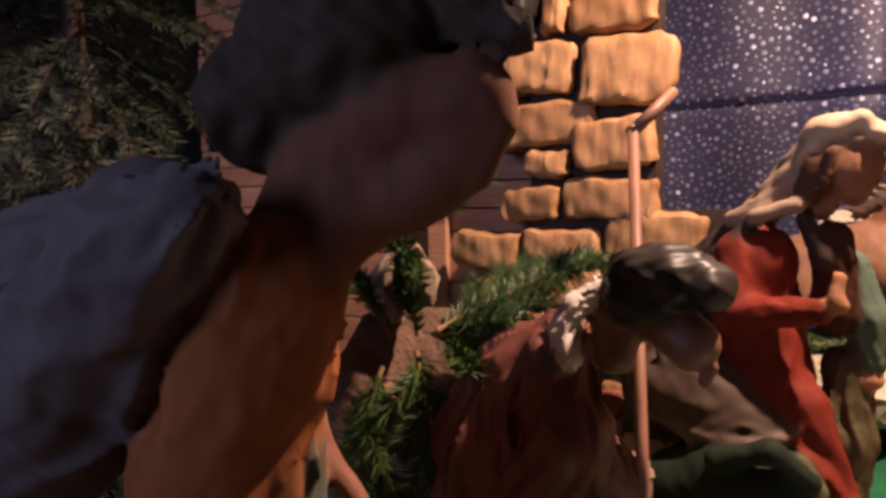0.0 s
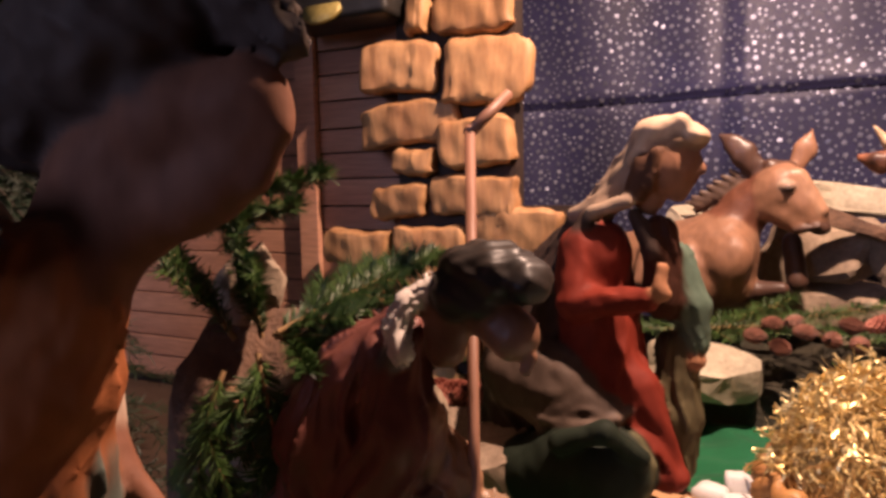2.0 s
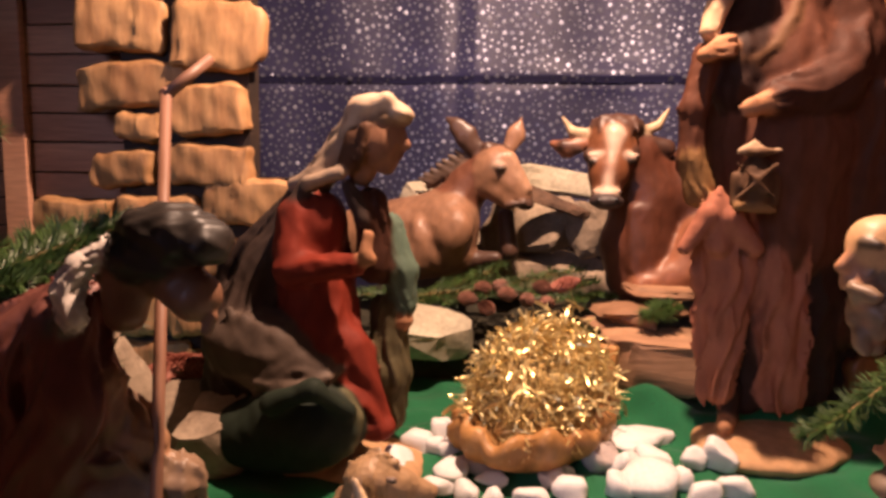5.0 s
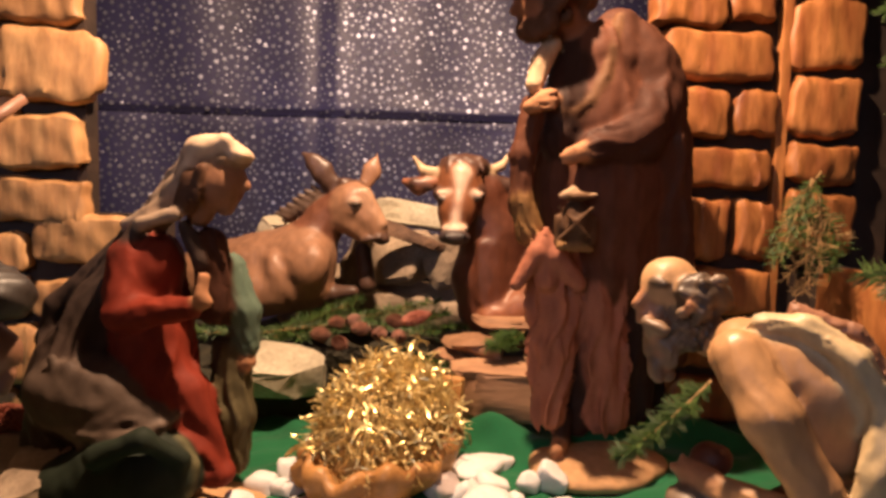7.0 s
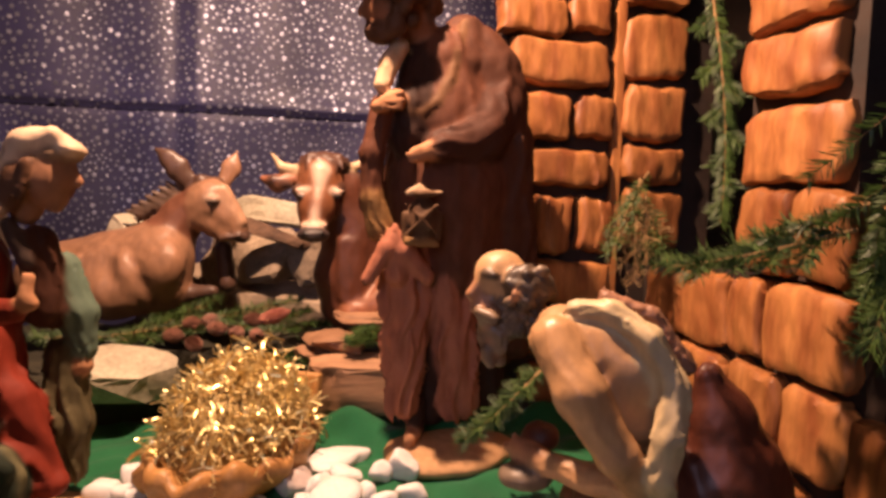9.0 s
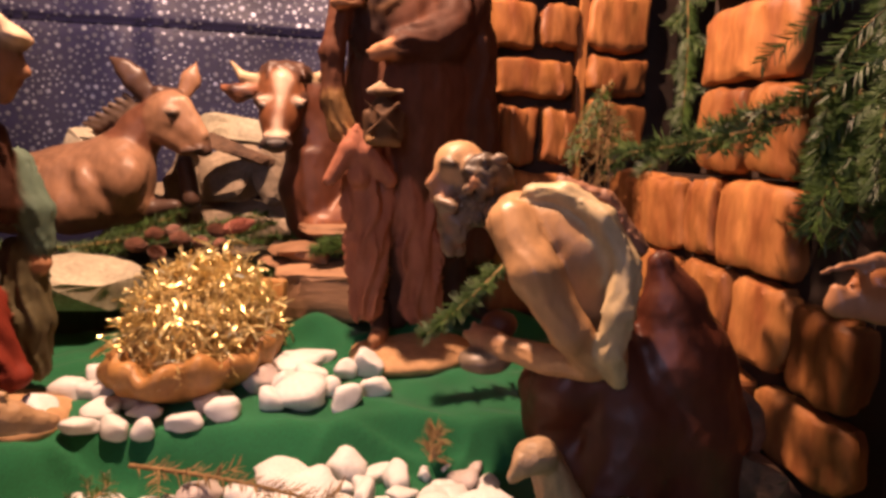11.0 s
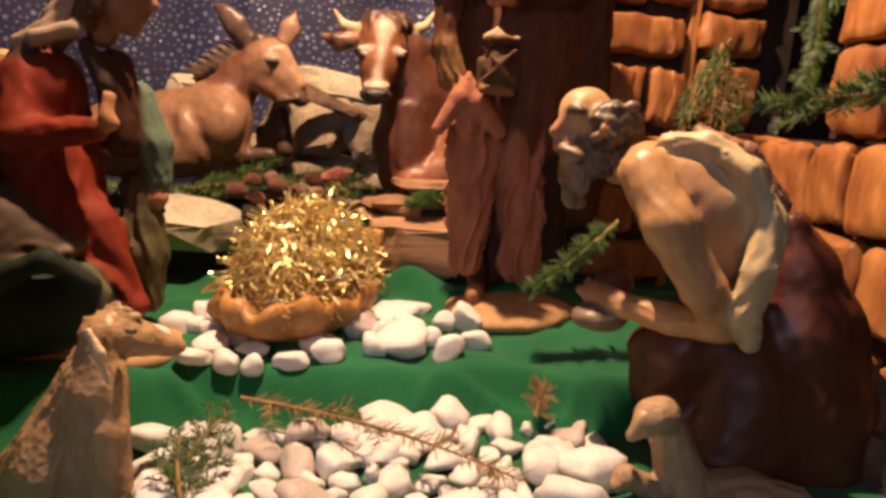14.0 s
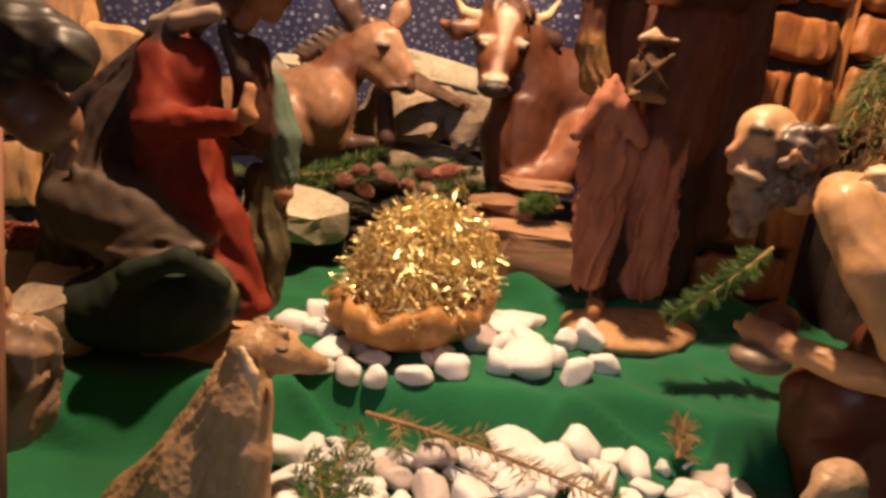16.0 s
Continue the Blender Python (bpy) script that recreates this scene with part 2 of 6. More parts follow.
class Carving:
    """A figure carved from one block: rounded limbs and lumps melted together, with folds, and painted."""

    def __init__(self, step=0.005):
        self.step, self.items = step, []

    def limb(self, a, b, ra, rb, paint, blend=0.012, folds=0.0, count=9, over=0.0, flat=1.0):
        self.items.append(("limb", np.array(a, float), np.array(b, float), ra, rb, paint, blend, folds, count, over, flat))
        return self

    def lump(self, c, radii, paint, blend=0.01, turn=(0, 0, 0), over=0.0, rough=0.0):
        spin = np.array(Euler([radians(x) for x in turn]).to_matrix())
        self.items.append(("lump", np.array(c, float), np.array(radii, float), spin, rough, paint, blend, 0, 0, over, 1.0))
        return self

    def gap(self, item, p):
        if item[0] == "limb":
            _, a, b, ra, rb, _, _, folds, count, _, flat = item
            axis = b - a
            h = np.clip(((p - a) @ axis) / max(axis @ axis, 1e-9), 0, 1)
            off = p - a - h[:, None] * axis
            if flat != 1.0:
                off = off * np.array([1.0, 1.0 / flat, 1.0])
            d = np.sqrt((off * off).sum(1))
            r = ra + (rb - ra) * h
            if folds:
                way = axis / np.linalg.norm(axis)
                side = np.cross(way, (0.31, 0.89, 0.33))
                side /= np.linalg.norm(side)
                round_ = np.arctan2(off @ np.cross(way, side), off @ side)
                sway = 0.5 * count * round_ + 1.1 * np.sin(h * 4.0 + count) + a[0] * 40
                deep = 0.65 + 0.35 * np.sin(2 * round_ + 3 * h + count)
                r = r + 1.4 * folds * deep * (1.4 - 2.6 * np.abs(np.sin(sway)) ** 0.65 + 0.5 * np.cos(3 * sway + 2.2 * h))
            return (d - r) * (min(flat, 1.0) ** 0.5)
        _, c, radii, spin, rough, *_ = item
        q = (p - c) @ spin
        if rough:
            q = q * (1 + rough * np.sin(q[:, 0:1] * 190 + 2 * np.sin(q[:, 2:3] * 150)) * np.sin(q[:, 1:2] * 170 + q[:, 2:3] * 120))
        k0 = np.sqrt(((q / radii) ** 2).sum(1))
        k1 = np.sqrt(((q / radii ** 2) ** 2).sum(1)) + 1e-9
        return k0 * (k0 - 1) / k1

    def box(self):
        low, high = np.full(3, 9.0), np.full(3, -9.0)
        for i in self.items:
            if i[0] == "limb":
                for c, r in ((i[1], i[3]), (i[2], i[4])):
                    low, high = np.minimum(low, c - r * max(1, i[10])), np.maximum(high, c + r * max(1, i[10]))
            else:
                low, high = np.minimum(low, i[1] - i[2].max()), np.maximum(high, i[1] + i[2].max())
        return low - 0.015, high + 0.015

    def mesh(self, name, material, floor=None, relief=0.0015):
        s = self.step
        low, high = self.box()
        n = np.ceil((high - low) / s).astype(int) + 1
        axes = [low[k] + s * np.arange(n[k]) for k in range(3)]
        field = np.full(tuple(n), 1.0)
        for i in self.items:
            if i[0] == "limb":
                lo = np.minimum(i[1] - i[3] * max(1, i[10]), i[2] - i[4] * max(1, i[10]))
                hi = np.maximum(i[1] + i[3] * max(1, i[10]), i[2] + i[4] * max(1, i[10]))
            else:
                lo, hi = i[1] - i[2].max(), i[1] + i[2].max()
            lo, hi = lo - 0.03, hi + 0.03
            cut = [slice(max(0, int((lo[k] - low[k]) / s)), min(n[k], int((hi[k] - low[k]) / s) + 2)) for k in range(3)]
            g = np.stack(np.meshgrid(*[axes[k][cut[k]] for k in range(3)], indexing="ij"), -1)
            d = self.gap(i, g.reshape(-1, 3)).reshape(g.shape[:3])
            old = field[tuple(cut)]
            k = i[6]
            h = np.clip(0.5 + 0.5 * (old - d) / k, 0, 1)
            field[tuple(cut)] = old + (d - old) * h - k * h * (1 - h)
        x, y, z = np.meshgrid(*axes, indexing="ij", sparse=True)
        chisel = np.abs(np.sin(x * 120 + 1.7 * np.sin(z * 43 + y * 30))) * np.abs(np.sin(z * 88 + 1.9 * np.sin(x * 57 + y * 71)))
        field = field + 0.0008 * chisel + 0.5 * relief * np.sin(x * 95 + 2.1 * np.sin(z * 60)) * np.sin(y * 105 + z * 37 + 1.3 * np.sin(x * 71))
        if floor is not None:
            field = np.maximum(field, floor - z)
        verts, faces = skin(field, low, s)
        ds = np.stack([self.gap(i, verts) - i[9] for i in self.items])
        w = np.exp(-(ds - ds.min(0)) / 0.0016)
        w /= w.sum(0)
        tint = w.T @ np.array([i[5] for i in self.items])
        me = bpy.data.meshes.new(name)
        me.from_pydata(verts.tolist(), [], faces.tolist())
        me.materials.append(material)
        me.polygons.foreach_set("use_smooth", np.ones(len(me.polygons), bool))
        layer = me.color_attributes.new("paint", "FLOAT_COLOR", "POINT")
        layer.data.foreach_set("color", np.c_[tint, np.ones(len(tint))].astype(np.float32).ravel())
        me.update()
        return me


def skin(field, low, step):
    """The surface of a distance field, as quads with one vertex in each cell that it crosses."""
    inside = field < 0
    shape = np.array(field.shape) - 1
    total, hits = np.zeros((*shape, 3)), np.zeros(tuple(shape))
    corners = [(i, j, k) for i in (0, 1) for j in (0, 1) for k in (0, 1)]
    for a in corners:
        for axis in range(3):
            if a[axis]:
                continue
            b = tuple(a[m] + (m == axis) for m in range(3))
            ca = tuple(slice(a[m], a[m] + shape[m]) for m in range(3))
            cb = tuple(slice(b[m], b[m] + shape[m]) for m in range(3))
            cross = inside[ca] != inside[cb]
            fa, fb = field[ca][cross], field[cb][cross]
            spot = np.tile(np.array(a, float), (len(fa), 1))
            spot[:, axis] += fa / (fa - fb)
            total[cross] += spot
            hits[cross] += 1
    used = np.argwhere(hits > 0)
    index = np.full(tuple(shape), -1)
    index[tuple(used.T)] = np.arange(len(used))
    verts = low + step * (used + total[tuple(used.T)] / hits[tuple(used.T)][:, None])
    quads = []
    for axis in range(3):
        o1, o2 = (axis + 1) % 3, (axis + 2) % 3
        lo = tuple(slice(1, field.shape[m] - 1) if m != axis else slice(0, field.shape[m] - 1) for m in range(3))
        hi = tuple(slice(1, field.shape[m] - 1) if m != axis else slice(1, field.shape[m]) for m in range(3))
        for flip in (0, 1):
            at = np.argwhere((inside[lo] & ~inside[hi]) if not flip else (~inside[lo] & inside[hi]))
            if not len(at):
                continue
            cell = at + np.array([0 if m == axis else 1 for m in range(3)])
            e1, e2 = np.eye(3, dtype=int)[o1], np.eye(3, dtype=int)[o2]
            ring = [cell - e1 - e2, cell - e2, cell, cell - e1]
            q = np.stack([index[tuple(c.T)] for c in ring], 1)
            quads.append(q[:, ::-1] if flip else q)
    return verts, np.concatenate(quads)


def fir_meshes(length, seed, bend=0.15, twigs=9, needle=0.022, dense=520, droop=0.0, spread=0.42):
    """A fir bough along +x: a bent stem with side twigs, and flat-sided needles on all of them. Returns stem and needle meshes' data."""
    rng = np.random.default_rng(seed)
    lines = []
    main = [np.array((length * s, bend * length * math.sin(s * 2.2) * 0.5, -droop * length * s * s)) for s in np.linspace(0, 1, 9)]
    lines.append((main, 0.0036))
    for k in range(twigs):
        s = 0.12 + 0.8 * k / max(1, twigs - 1)
        i = min(7, int(s * 8))
        root = main[i] + (main[i + 1] - main[i]) * (s * 8 - i)
        side = 1 if k % 2 else -1
        reach = length * spread * (1.05 - s * 0.75) * rng.uniform(0.7, 1.1)
        way = np.array((math.cos(0.8), side * math.sin(0.8), rng.uniform(-0.12, 0.15)))
        lines.append(([root + way * reach * q + np.array((0, 0, -droop * reach * q * q)) for q in np.linspace(0, 1, 5)], 0.0016))
    sv, sf, nv, nf = [], [], [], []
    weights = np.array([sum(np.linalg.norm(b - a) for a, b in zip(pts, pts[1:])) for pts, _ in lines])
    for (pts, r), wgt in zip(lines, weights / weights.sum()):
        start = len(sv)
        for i, p in enumerate(pts):
            rr = r * (1 - 0.7 * i / (len(pts) - 1))
            for a in range(5):
                sv.append(p + rr * np.array((0, math.cos(a * 1.2566), math.sin(a * 1.2566))))
        for i in range(len(pts) - 1):
            for a in range(5):
                b = (a + 1) % 5
                sf.append((start + i * 5 + a, start + i * 5 + b, start + i * 5 + 5 + b, start + i * 5 + 5 + a))
        for k in range(int(dense * wgt)):
            s = rng.uniform(0.03, 1) * (len(pts) - 1)
            i = min(len(pts) - 2, int(s))
            p = pts[i] + (pts[i + 1] - pts[i]) * (s - i)
            t = pts[i + 1] - pts[i]
            t = t / np.linalg.norm(t)
            a = rng.uniform(0, 6.283)
            out = np.array((0, math.copysign(abs(math.cos(a)) ** 0.6, math.cos(a)), 0.38 * math.sin(a) + 0.12))
            out = out - t * (out @ t)
            out = out / (np.linalg.norm(out) + 1e-6)
            d = t * rng.uniform(0.55, 1.05) + out
            d = d / np.linalg.norm(d) * needle * rng.uniform(0.8, 1.3)
            w = np.cross(d, (0.2, 0.3, 0.93))
            w = w / (np.linalg.norm(w) + 1e-9) * 0.0008
            u = np.cross(w, d)
            u = u / (np.linalg.norm(u) + 1e-9) * 0.0006
            b = len(nv)
            nv += [p - w, p + w, p + u, p + d * 0.6 - w, p + d * 0.6 + w, p + d * 0.6 + u, p + d]
            nf += [(b, b + 1, b + 4, b + 3), (b + 1, b + 2, b + 5, b + 4), (b + 2, b, b + 3, b + 5), (b + 3, b + 4, b + 6), (b + 4, b + 5, b + 6), (b + 5, b + 3, b + 6)]
    return sv, sf, nv, nf


def fir_branch(at, toward, length, seed, label, needles=None, **shape):
    """A cut fir bough from one place towards another."""
    sv, sf, nv, nf = fir_meshes(length, seed, **shape)
    ob = base("fir_branch")
    way = (Vector(toward) - Vector(at)).normalized()
    ob.matrix_basis = Matrix.Translation(at) @ way.to_track_quat("X", "Z").to_matrix().to_4x4() @ pose(0, 0, 0, (seed * 47) % 50 - 25)
    part("stem", mesh_from("stem", sv, sf, TWIG), ob, "thin brown bark")
    part("needles", mesh_from("needles", nv, nf, needles or NEEDLE, False), ob)["kind"] = "stuff"
    return tagged(ob, label, "fir branch", "cut fir branches")

# ---- the room and the stable ----
def plain(name, size, at, material, label, turn=(0, 0, 0), bevel=0.0, category=""):
    ob = new(name, slab_mesh(name, size, material, bevel))
    ob.matrix_basis = pose(*at, *turn)
    return tagged(ob, label, category or name.split("_")[0], kind="structure")


plain("floor", (6.4, 6.4, 0.1), (0.2, 0.4, -0.75), PLATFORM, "dark boarded church floor under the display")
plain("platform", (3.6, 3.2, 0.12), (0.1, 0.7, -0.066), PLATFORM, "dark wooden platform carrying the crib scene")
plain("wall_north", (6.4, 0.1, 3.4), (0.2, 2.65, 0.95), WALL_SHADED, "church wall with its shade put into a dark colour")
plain("wall_south", (4.05, 0.1, 3.4), (1.375, -2.75, 0.95), PLASTER, "dim plaster church wall")
# the gap left between these three pieces is invented, for the fill light
plain("wall_south_end", (0.95, 0.1, 3.4), (-2.525, -2.75, 0.95), PLASTER, "dim plaster church wall beside the opening for the fill light", category="wall")
plain("wall_south_sill", (1.4, 0.1, 1.5), (-1.35, -2.75, 0.0), PLASTER, "dim plaster church wall under the opening for the fill light", category="wall")
plain("wall_south_head", (1.4, 0.1, 0.5), (-1.35, -2.75, 2.4), PLASTER, "dim plaster church wall over the opening for the fill light", category="wall")
# two unseen boards added to keep the spotlight off the near shepherd
plain("stable_roof", (2.4, 1.4, 0.03), (0.25, 1.22, 1.80), PLATFORM, "dark board added out of view above the lamp", category="roof")
plain("roof_fascia", (2.4, 0.03, 0.73), (0.25, 0.535, 1.42), PLATFORM, "dark board added out of view to shield the front from the lamp", category="roof")
plain("wall_west", (0.1, 5.3, 3.4), (-2.95, -0.05, 0.95), WALL_SHADED, "church wall with its shade put into a dark colour")
plain("wall_east", (0.1, 5.3, 3.4), (3.35, -0.05, 0.95), PLASTER, "dim plaster church wall")
plain("ceiling", (6.4, 5.5, 0.1), (0.2, -0.05, 2.7), PLASTER, "dim plaster church ceiling")
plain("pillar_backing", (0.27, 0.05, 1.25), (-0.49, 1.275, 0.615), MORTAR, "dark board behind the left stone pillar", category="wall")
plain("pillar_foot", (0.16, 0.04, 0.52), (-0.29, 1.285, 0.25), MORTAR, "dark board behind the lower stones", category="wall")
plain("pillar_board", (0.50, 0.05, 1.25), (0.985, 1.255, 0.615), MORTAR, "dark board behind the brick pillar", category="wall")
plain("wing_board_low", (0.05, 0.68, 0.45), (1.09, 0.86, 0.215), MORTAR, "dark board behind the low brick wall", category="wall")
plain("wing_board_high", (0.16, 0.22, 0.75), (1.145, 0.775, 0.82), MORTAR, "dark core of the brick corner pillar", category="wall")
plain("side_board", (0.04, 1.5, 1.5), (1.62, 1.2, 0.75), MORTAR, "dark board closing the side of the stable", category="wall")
plain("pillar_batten", (0.022, 0.02, 1.1), (0.992, 1.222, 0.65), STONE_R, "narrow tan batten between the brick columns", category="trim", bevel=0.003)
plain("board_wall", (1.3, 0.03, 1.35), (-1.25, 1.345, 0.665), MORTAR, "dark backing of the boarded stable wall", category="wall")
boards = bpy.data.objects["board_wall"]
rng = np.random.default_rng(4)
z = 0.02
for k in range(20):
    h = (0.062, 0.058, 0.066)[k % 3]
    part("board", slab_mesh("board", (1.26, 0.014, h - 0.004), BOARD, 0.002), boards, "", pose(rng.uniform(-0.006, 0.006), -0.024 + rng.uniform(-0.0015, 0.0015), z + h / 2 - 0.665))
    z += h
plain("wall_batten", (0.055, 0.018, 1.3), (-0.905, 1.298, 0.66), BOARD, "upright red-brown batten on the boarded wall", category="trim", bevel=0.002)


def cloth_depth(u, z):
    """How far the hung cloth bulges towards the viewer."""
    fold = 0.016 * np.exp(-np.maximum(z - 0.79, 0) / 0.10) * (z > 0.79) - 0.012 * np.exp(-np.abs(z - 0.785) / 0.010)
    sag = 0.020 * np.exp(-(((z - 0.80) / 0.035) ** 2)) * np.exp(-(((u - 0.42) / 0.16) ** 2))
    crease = 0.010 * np.exp(-np.abs(u - 0.055) / 0.02) - 0.014 * np.exp(-np.abs(u + 0.005) / 0.03)
    waves = 0.010 * np.sin(u * 9 + 1.2 * np.sin(z * 3)) + 0.005 * np.sin(u * 21 + z * 2.5) + 0.004 * np.sin(z * 8 + u * 3)
    return fold + sag + crease + waves


def star_cloth():
    """Hung midnight-blue fabric with a scattered silver star print."""
    us, zs = np.linspace(-1.15, 1.5, 190), np.linspace(0.02, 1.50, 150)
    gu, gz = np.meshgrid(us, zs, indexing="ij")
    gy = 1.90 - cloth_depth(gu, gz)
    front = np.stack([gu, gy, gz], -1).reshape(-1, 3)
    back = front + np.array((0, 0.0015, 0))
    n, m, off = len(us), len(zs), len(us) * len(zs)
    faces = []
    for i in range(n - 1):
        for j in range(m - 1):
            a = i * m + j
            faces.append((a, a + m, a + m + 1, a + 1))
            faces.append((off + a, off + a + 1, off + a + m + 1, off + a + m))
    ob = tagged(new("backdrop", mesh_from("backdrop", np.concatenate([front, back]), faces, CLOTH)), "midnight-blue hung fabric printed with small silver stars", "backdrop", kind="structure")
    r = np.random.default_rng(11)
    verts, tris, spots = [], [], {}
    tries = 0
    while len(spots) < 5200 and tries < 60000:
        tries += 1
        u, z = r.uniform(-0.95, 1.25), r.uniform(0.25, 1.42)
        size = 0.0088 if r.random() < 0.55 else 0.0052
        cell = (int(u / 0.02), int(z / 0.02))
        near = [s for i in (-1, 0, 1) for j in (-1, 0, 1) for s in spots.get((cell[0] + i, cell[1] + j), ())]
        if any((u - a) ** 2 + (z - b) ** 2 < (size + c + 0.0022) ** 2 for a, b, c in near):
            continue
        spots.setdefault(cell, []).append((u, z, size))
        y = 1.8988 - float(cloth_depth(np.float64(u), np.float64(z)))
        slope = (float(cloth_depth(np.float64(u + 0.004), np.float64(z))) - float(cloth_depth(np.float64(u - 0.004), np.float64(z)))) / 0.008
        rise = (float(cloth_depth(np.float64(u), np.float64(z + 0.004))) - float(cloth_depth(np.float64(u), np.float64(z - 0.004)))) / 0.008
        tx, tz, turn, b = r.normal(0, 0.10), r.normal(0, 0.10), r.uniform(0, 6.283), len(verts)
        verts.append((u, y - 0.0006, z))
        for k in range(10):
            rr = size * (1.0 if k % 2 == 0 else 0.55)
            du, dz = rr * math.cos(turn + k * 0.6283), rr * math.sin(turn + k * 0.6283)
            verts.append((u + du, y - du * max(-1.0, min(1.0, slope)) - dz * max(-1.0, min(1.0, rise)) + du * tx + dz * tz - 0.0003, z + dz))
        tris += [(b, b + 1 + k, b + 1 + (k + 1) % 10) for k in range(10)]
    part("star_print", mesh_from("star_print", verts, tris, SILVER, False), ob, "silver foil stars")["kind"] = "stuff"


star_cloth()


def green_height(u, v):
    """The draped cloth: a lower floor, a soft step, an upper floor, with folds."""
    edge = 0.805 + 0.030 * np.sin(u * 5.5 + 0.6) + 0.012 * np.sin(u * 17) - 0.012 * np.abs(np.sin(u * 10.5 + 0.8)) + 0.10 * np.clip(-0.05 - u, 0, 0.5)
    s = np.clip((v - edge + 0.050) / 0.068, 0, 1)
    s = s * s * (3 - 2 * s)
    top = 0.080 + 0.055 * np.clip(v - 0.84, 0, 0.5)
    low = 0.004 + 0.003 * np.sin(u * 13 + v * 9)
    face = 4 * s * (1 - s)
    tuck = np.exp(-np.abs(np.sin(u * 8.5 + 16 * v - 1.1)) / 0.16) + 0.7 * np.exp(-np.abs(np.sin(u * 13.0 - 11 * v + 0.4)) / 0.14)
    folds = face * (0.012 * np.sin(u * 19 + 9 * v + 1.5 * np.sin(u * 7)) + 0.026 * tuck - 0.010)
    folds = folds + 0.0045 * s * (1 - face) * np.exp(-np.abs(np.sin(u * 6.1 + 7.5 * v)) / 0.10)
    wrinkles = s * (0.0045 * np.sin(u * 33 + 11 * np.sin(v * 9)) * np.sin(v * 29 + 2) + 0.002 * np.sin(u * 70 + v * 40))
    heap = np.clip((u - 0.30) / 0.06, 0, 1) * np.clip((0.98 - u) / 0.06, 0, 1)
    bunch = 0.048 * heap * np.exp(-(((v - 1.125 - 0.025 * np.sin(u * 15 + 2)) / 0.026) ** 2)) * (0.65 + 0.35 * np.sin(u * 31 + 1))
    bunch = bunch + 0.034 * np.exp(-(((v - 1.20 - 0.12 * np.sin(u * 9)) / 0.035) ** 2)) * (0.6 + 0.4 * np.sin(u * 26 + 1)) * np.clip((u - 0.02) / 0.1, 0, 1)
    return low + (top - low) * s + folds + wrinkles + bunch


def green_cloth():
    us, vs = np.linspace(-0.75, 1.02, 240), np.linspace(0.30, 1.34, 170)
    gu, gv = np.meshgrid(us, vs, indexing="ij")
    v = np.stack([gu, gv, green_height(gu, gv)], -1).reshape(-1, 3)
    under = v - np.array((0, 0, 0.002))
    m, off, faces = len(vs), len(v), []
    for i in range(len(us) - 1):
        for j in range(m - 1):
            a = i * m + j
            faces.append((a, a + m, a + m + 1, a + 1))
            faces.append((off + a, off + a + 1, off + a + m + 1, off + a + m))
    tagged(new("green_ground_cloth", mesh_from("green_ground_cloth", np.concatenate([v, under]), faces, GREEN)), "green felt cloth draped over a low step", "cloth", kind="structure")


def bank():
    """The earth bank at the back on which the animals lie."""
    us, vs = np.linspace(-1.0, 1.2, 120), np.linspace(1.22, 1.88, 50)
    gu, gv = np.meshgrid(us, vs, indexing="ij")
    rise = np.clip((gv - 1.235) / 0.05, 0, 1)
    z = 0.02 + rise * (0.165 + 0.012 * np.sin(gu * 17) * np.sin(gv * 23) + 0.007 * np.sin(gu * 51 + gv * 37))
    v = np.stack([gu, gv, z], -1).reshape(-1, 3)
    m, faces = len(vs), []
    for i in range(len(us) - 1):
        for j in range(m - 1):
            a = i * m + j
            faces.append((a, a + m, a + m + 1, a + 1))
    tagged(new("earth_bank", mesh_from("earth_bank", v, faces, EARTH)), "dark mossy earth bank behind the manger", "ground", kind="structure")


green_cloth()
bank()

# ---- carved figures ----
SKIN, HAIR, BEARD, BASEWOOD = (0.42, 0.21, 0.11), (0.10, 0.05, 0.03), (0.09, 0.045, 0.028), (0.50, 0.30, 0.155)
EYERIM, NOSTRIL = (0.44, 0.30, 0.22), (0.015, 0.010, 0.010)
RED, DARKRED, SHADEDMANTLE, TEAL, OLIVE = (0.18, 0.027, 0.014), (0.06, 0.024, 0.015), (0.055, 0.037, 0.031), (0.10, 0.15, 0.115), (0.10, 0.085, 0.045)
SHADEDWRAP, NECKSHADE_LIP, SHADEDSKIN, SHEPSKIN = (0.085, 0.061, 0.049), (0.155, 0.062, 0.036), (0.24, 0.105, 0.055), (0.185, 0.083, 0.050)
MANTLEEDGE, SHADEDVEIL, TRIM = (0.15, 0.11, 0.088), (0.36, 0.27, 0.20), (0.13, 0.065, 0.032)
DARKGREEN, OLIVEEDGE, VEIL, BRIMSHADE = (0.020, 0.028, 0.020), (0.14, 0.13, 0.07), (0.56, 0.42, 0.30), (0.25, 0.16, 0.10)
ROBE, SHADEDCLOAK, DARKROBE, OCHRE, CREAM = (0.112, 0.043, 0.025), (0.076, 0.030, 0.018), (0.034, 0.016, 0.012), (0.24, 0.13, 0.05), (0.52, 0.36, 0.23)
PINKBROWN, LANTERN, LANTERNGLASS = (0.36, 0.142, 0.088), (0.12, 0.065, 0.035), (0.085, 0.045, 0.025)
TAN, SCARF, ROSE, DARKROBE2, HATGRAY = (0.50, 0.285, 0.135), (0.58, 0.46, 0.27), (0.30, 0.15, 0.09), (0.100, 0.028, 0.015), (0.19, 0.14, 0.10)
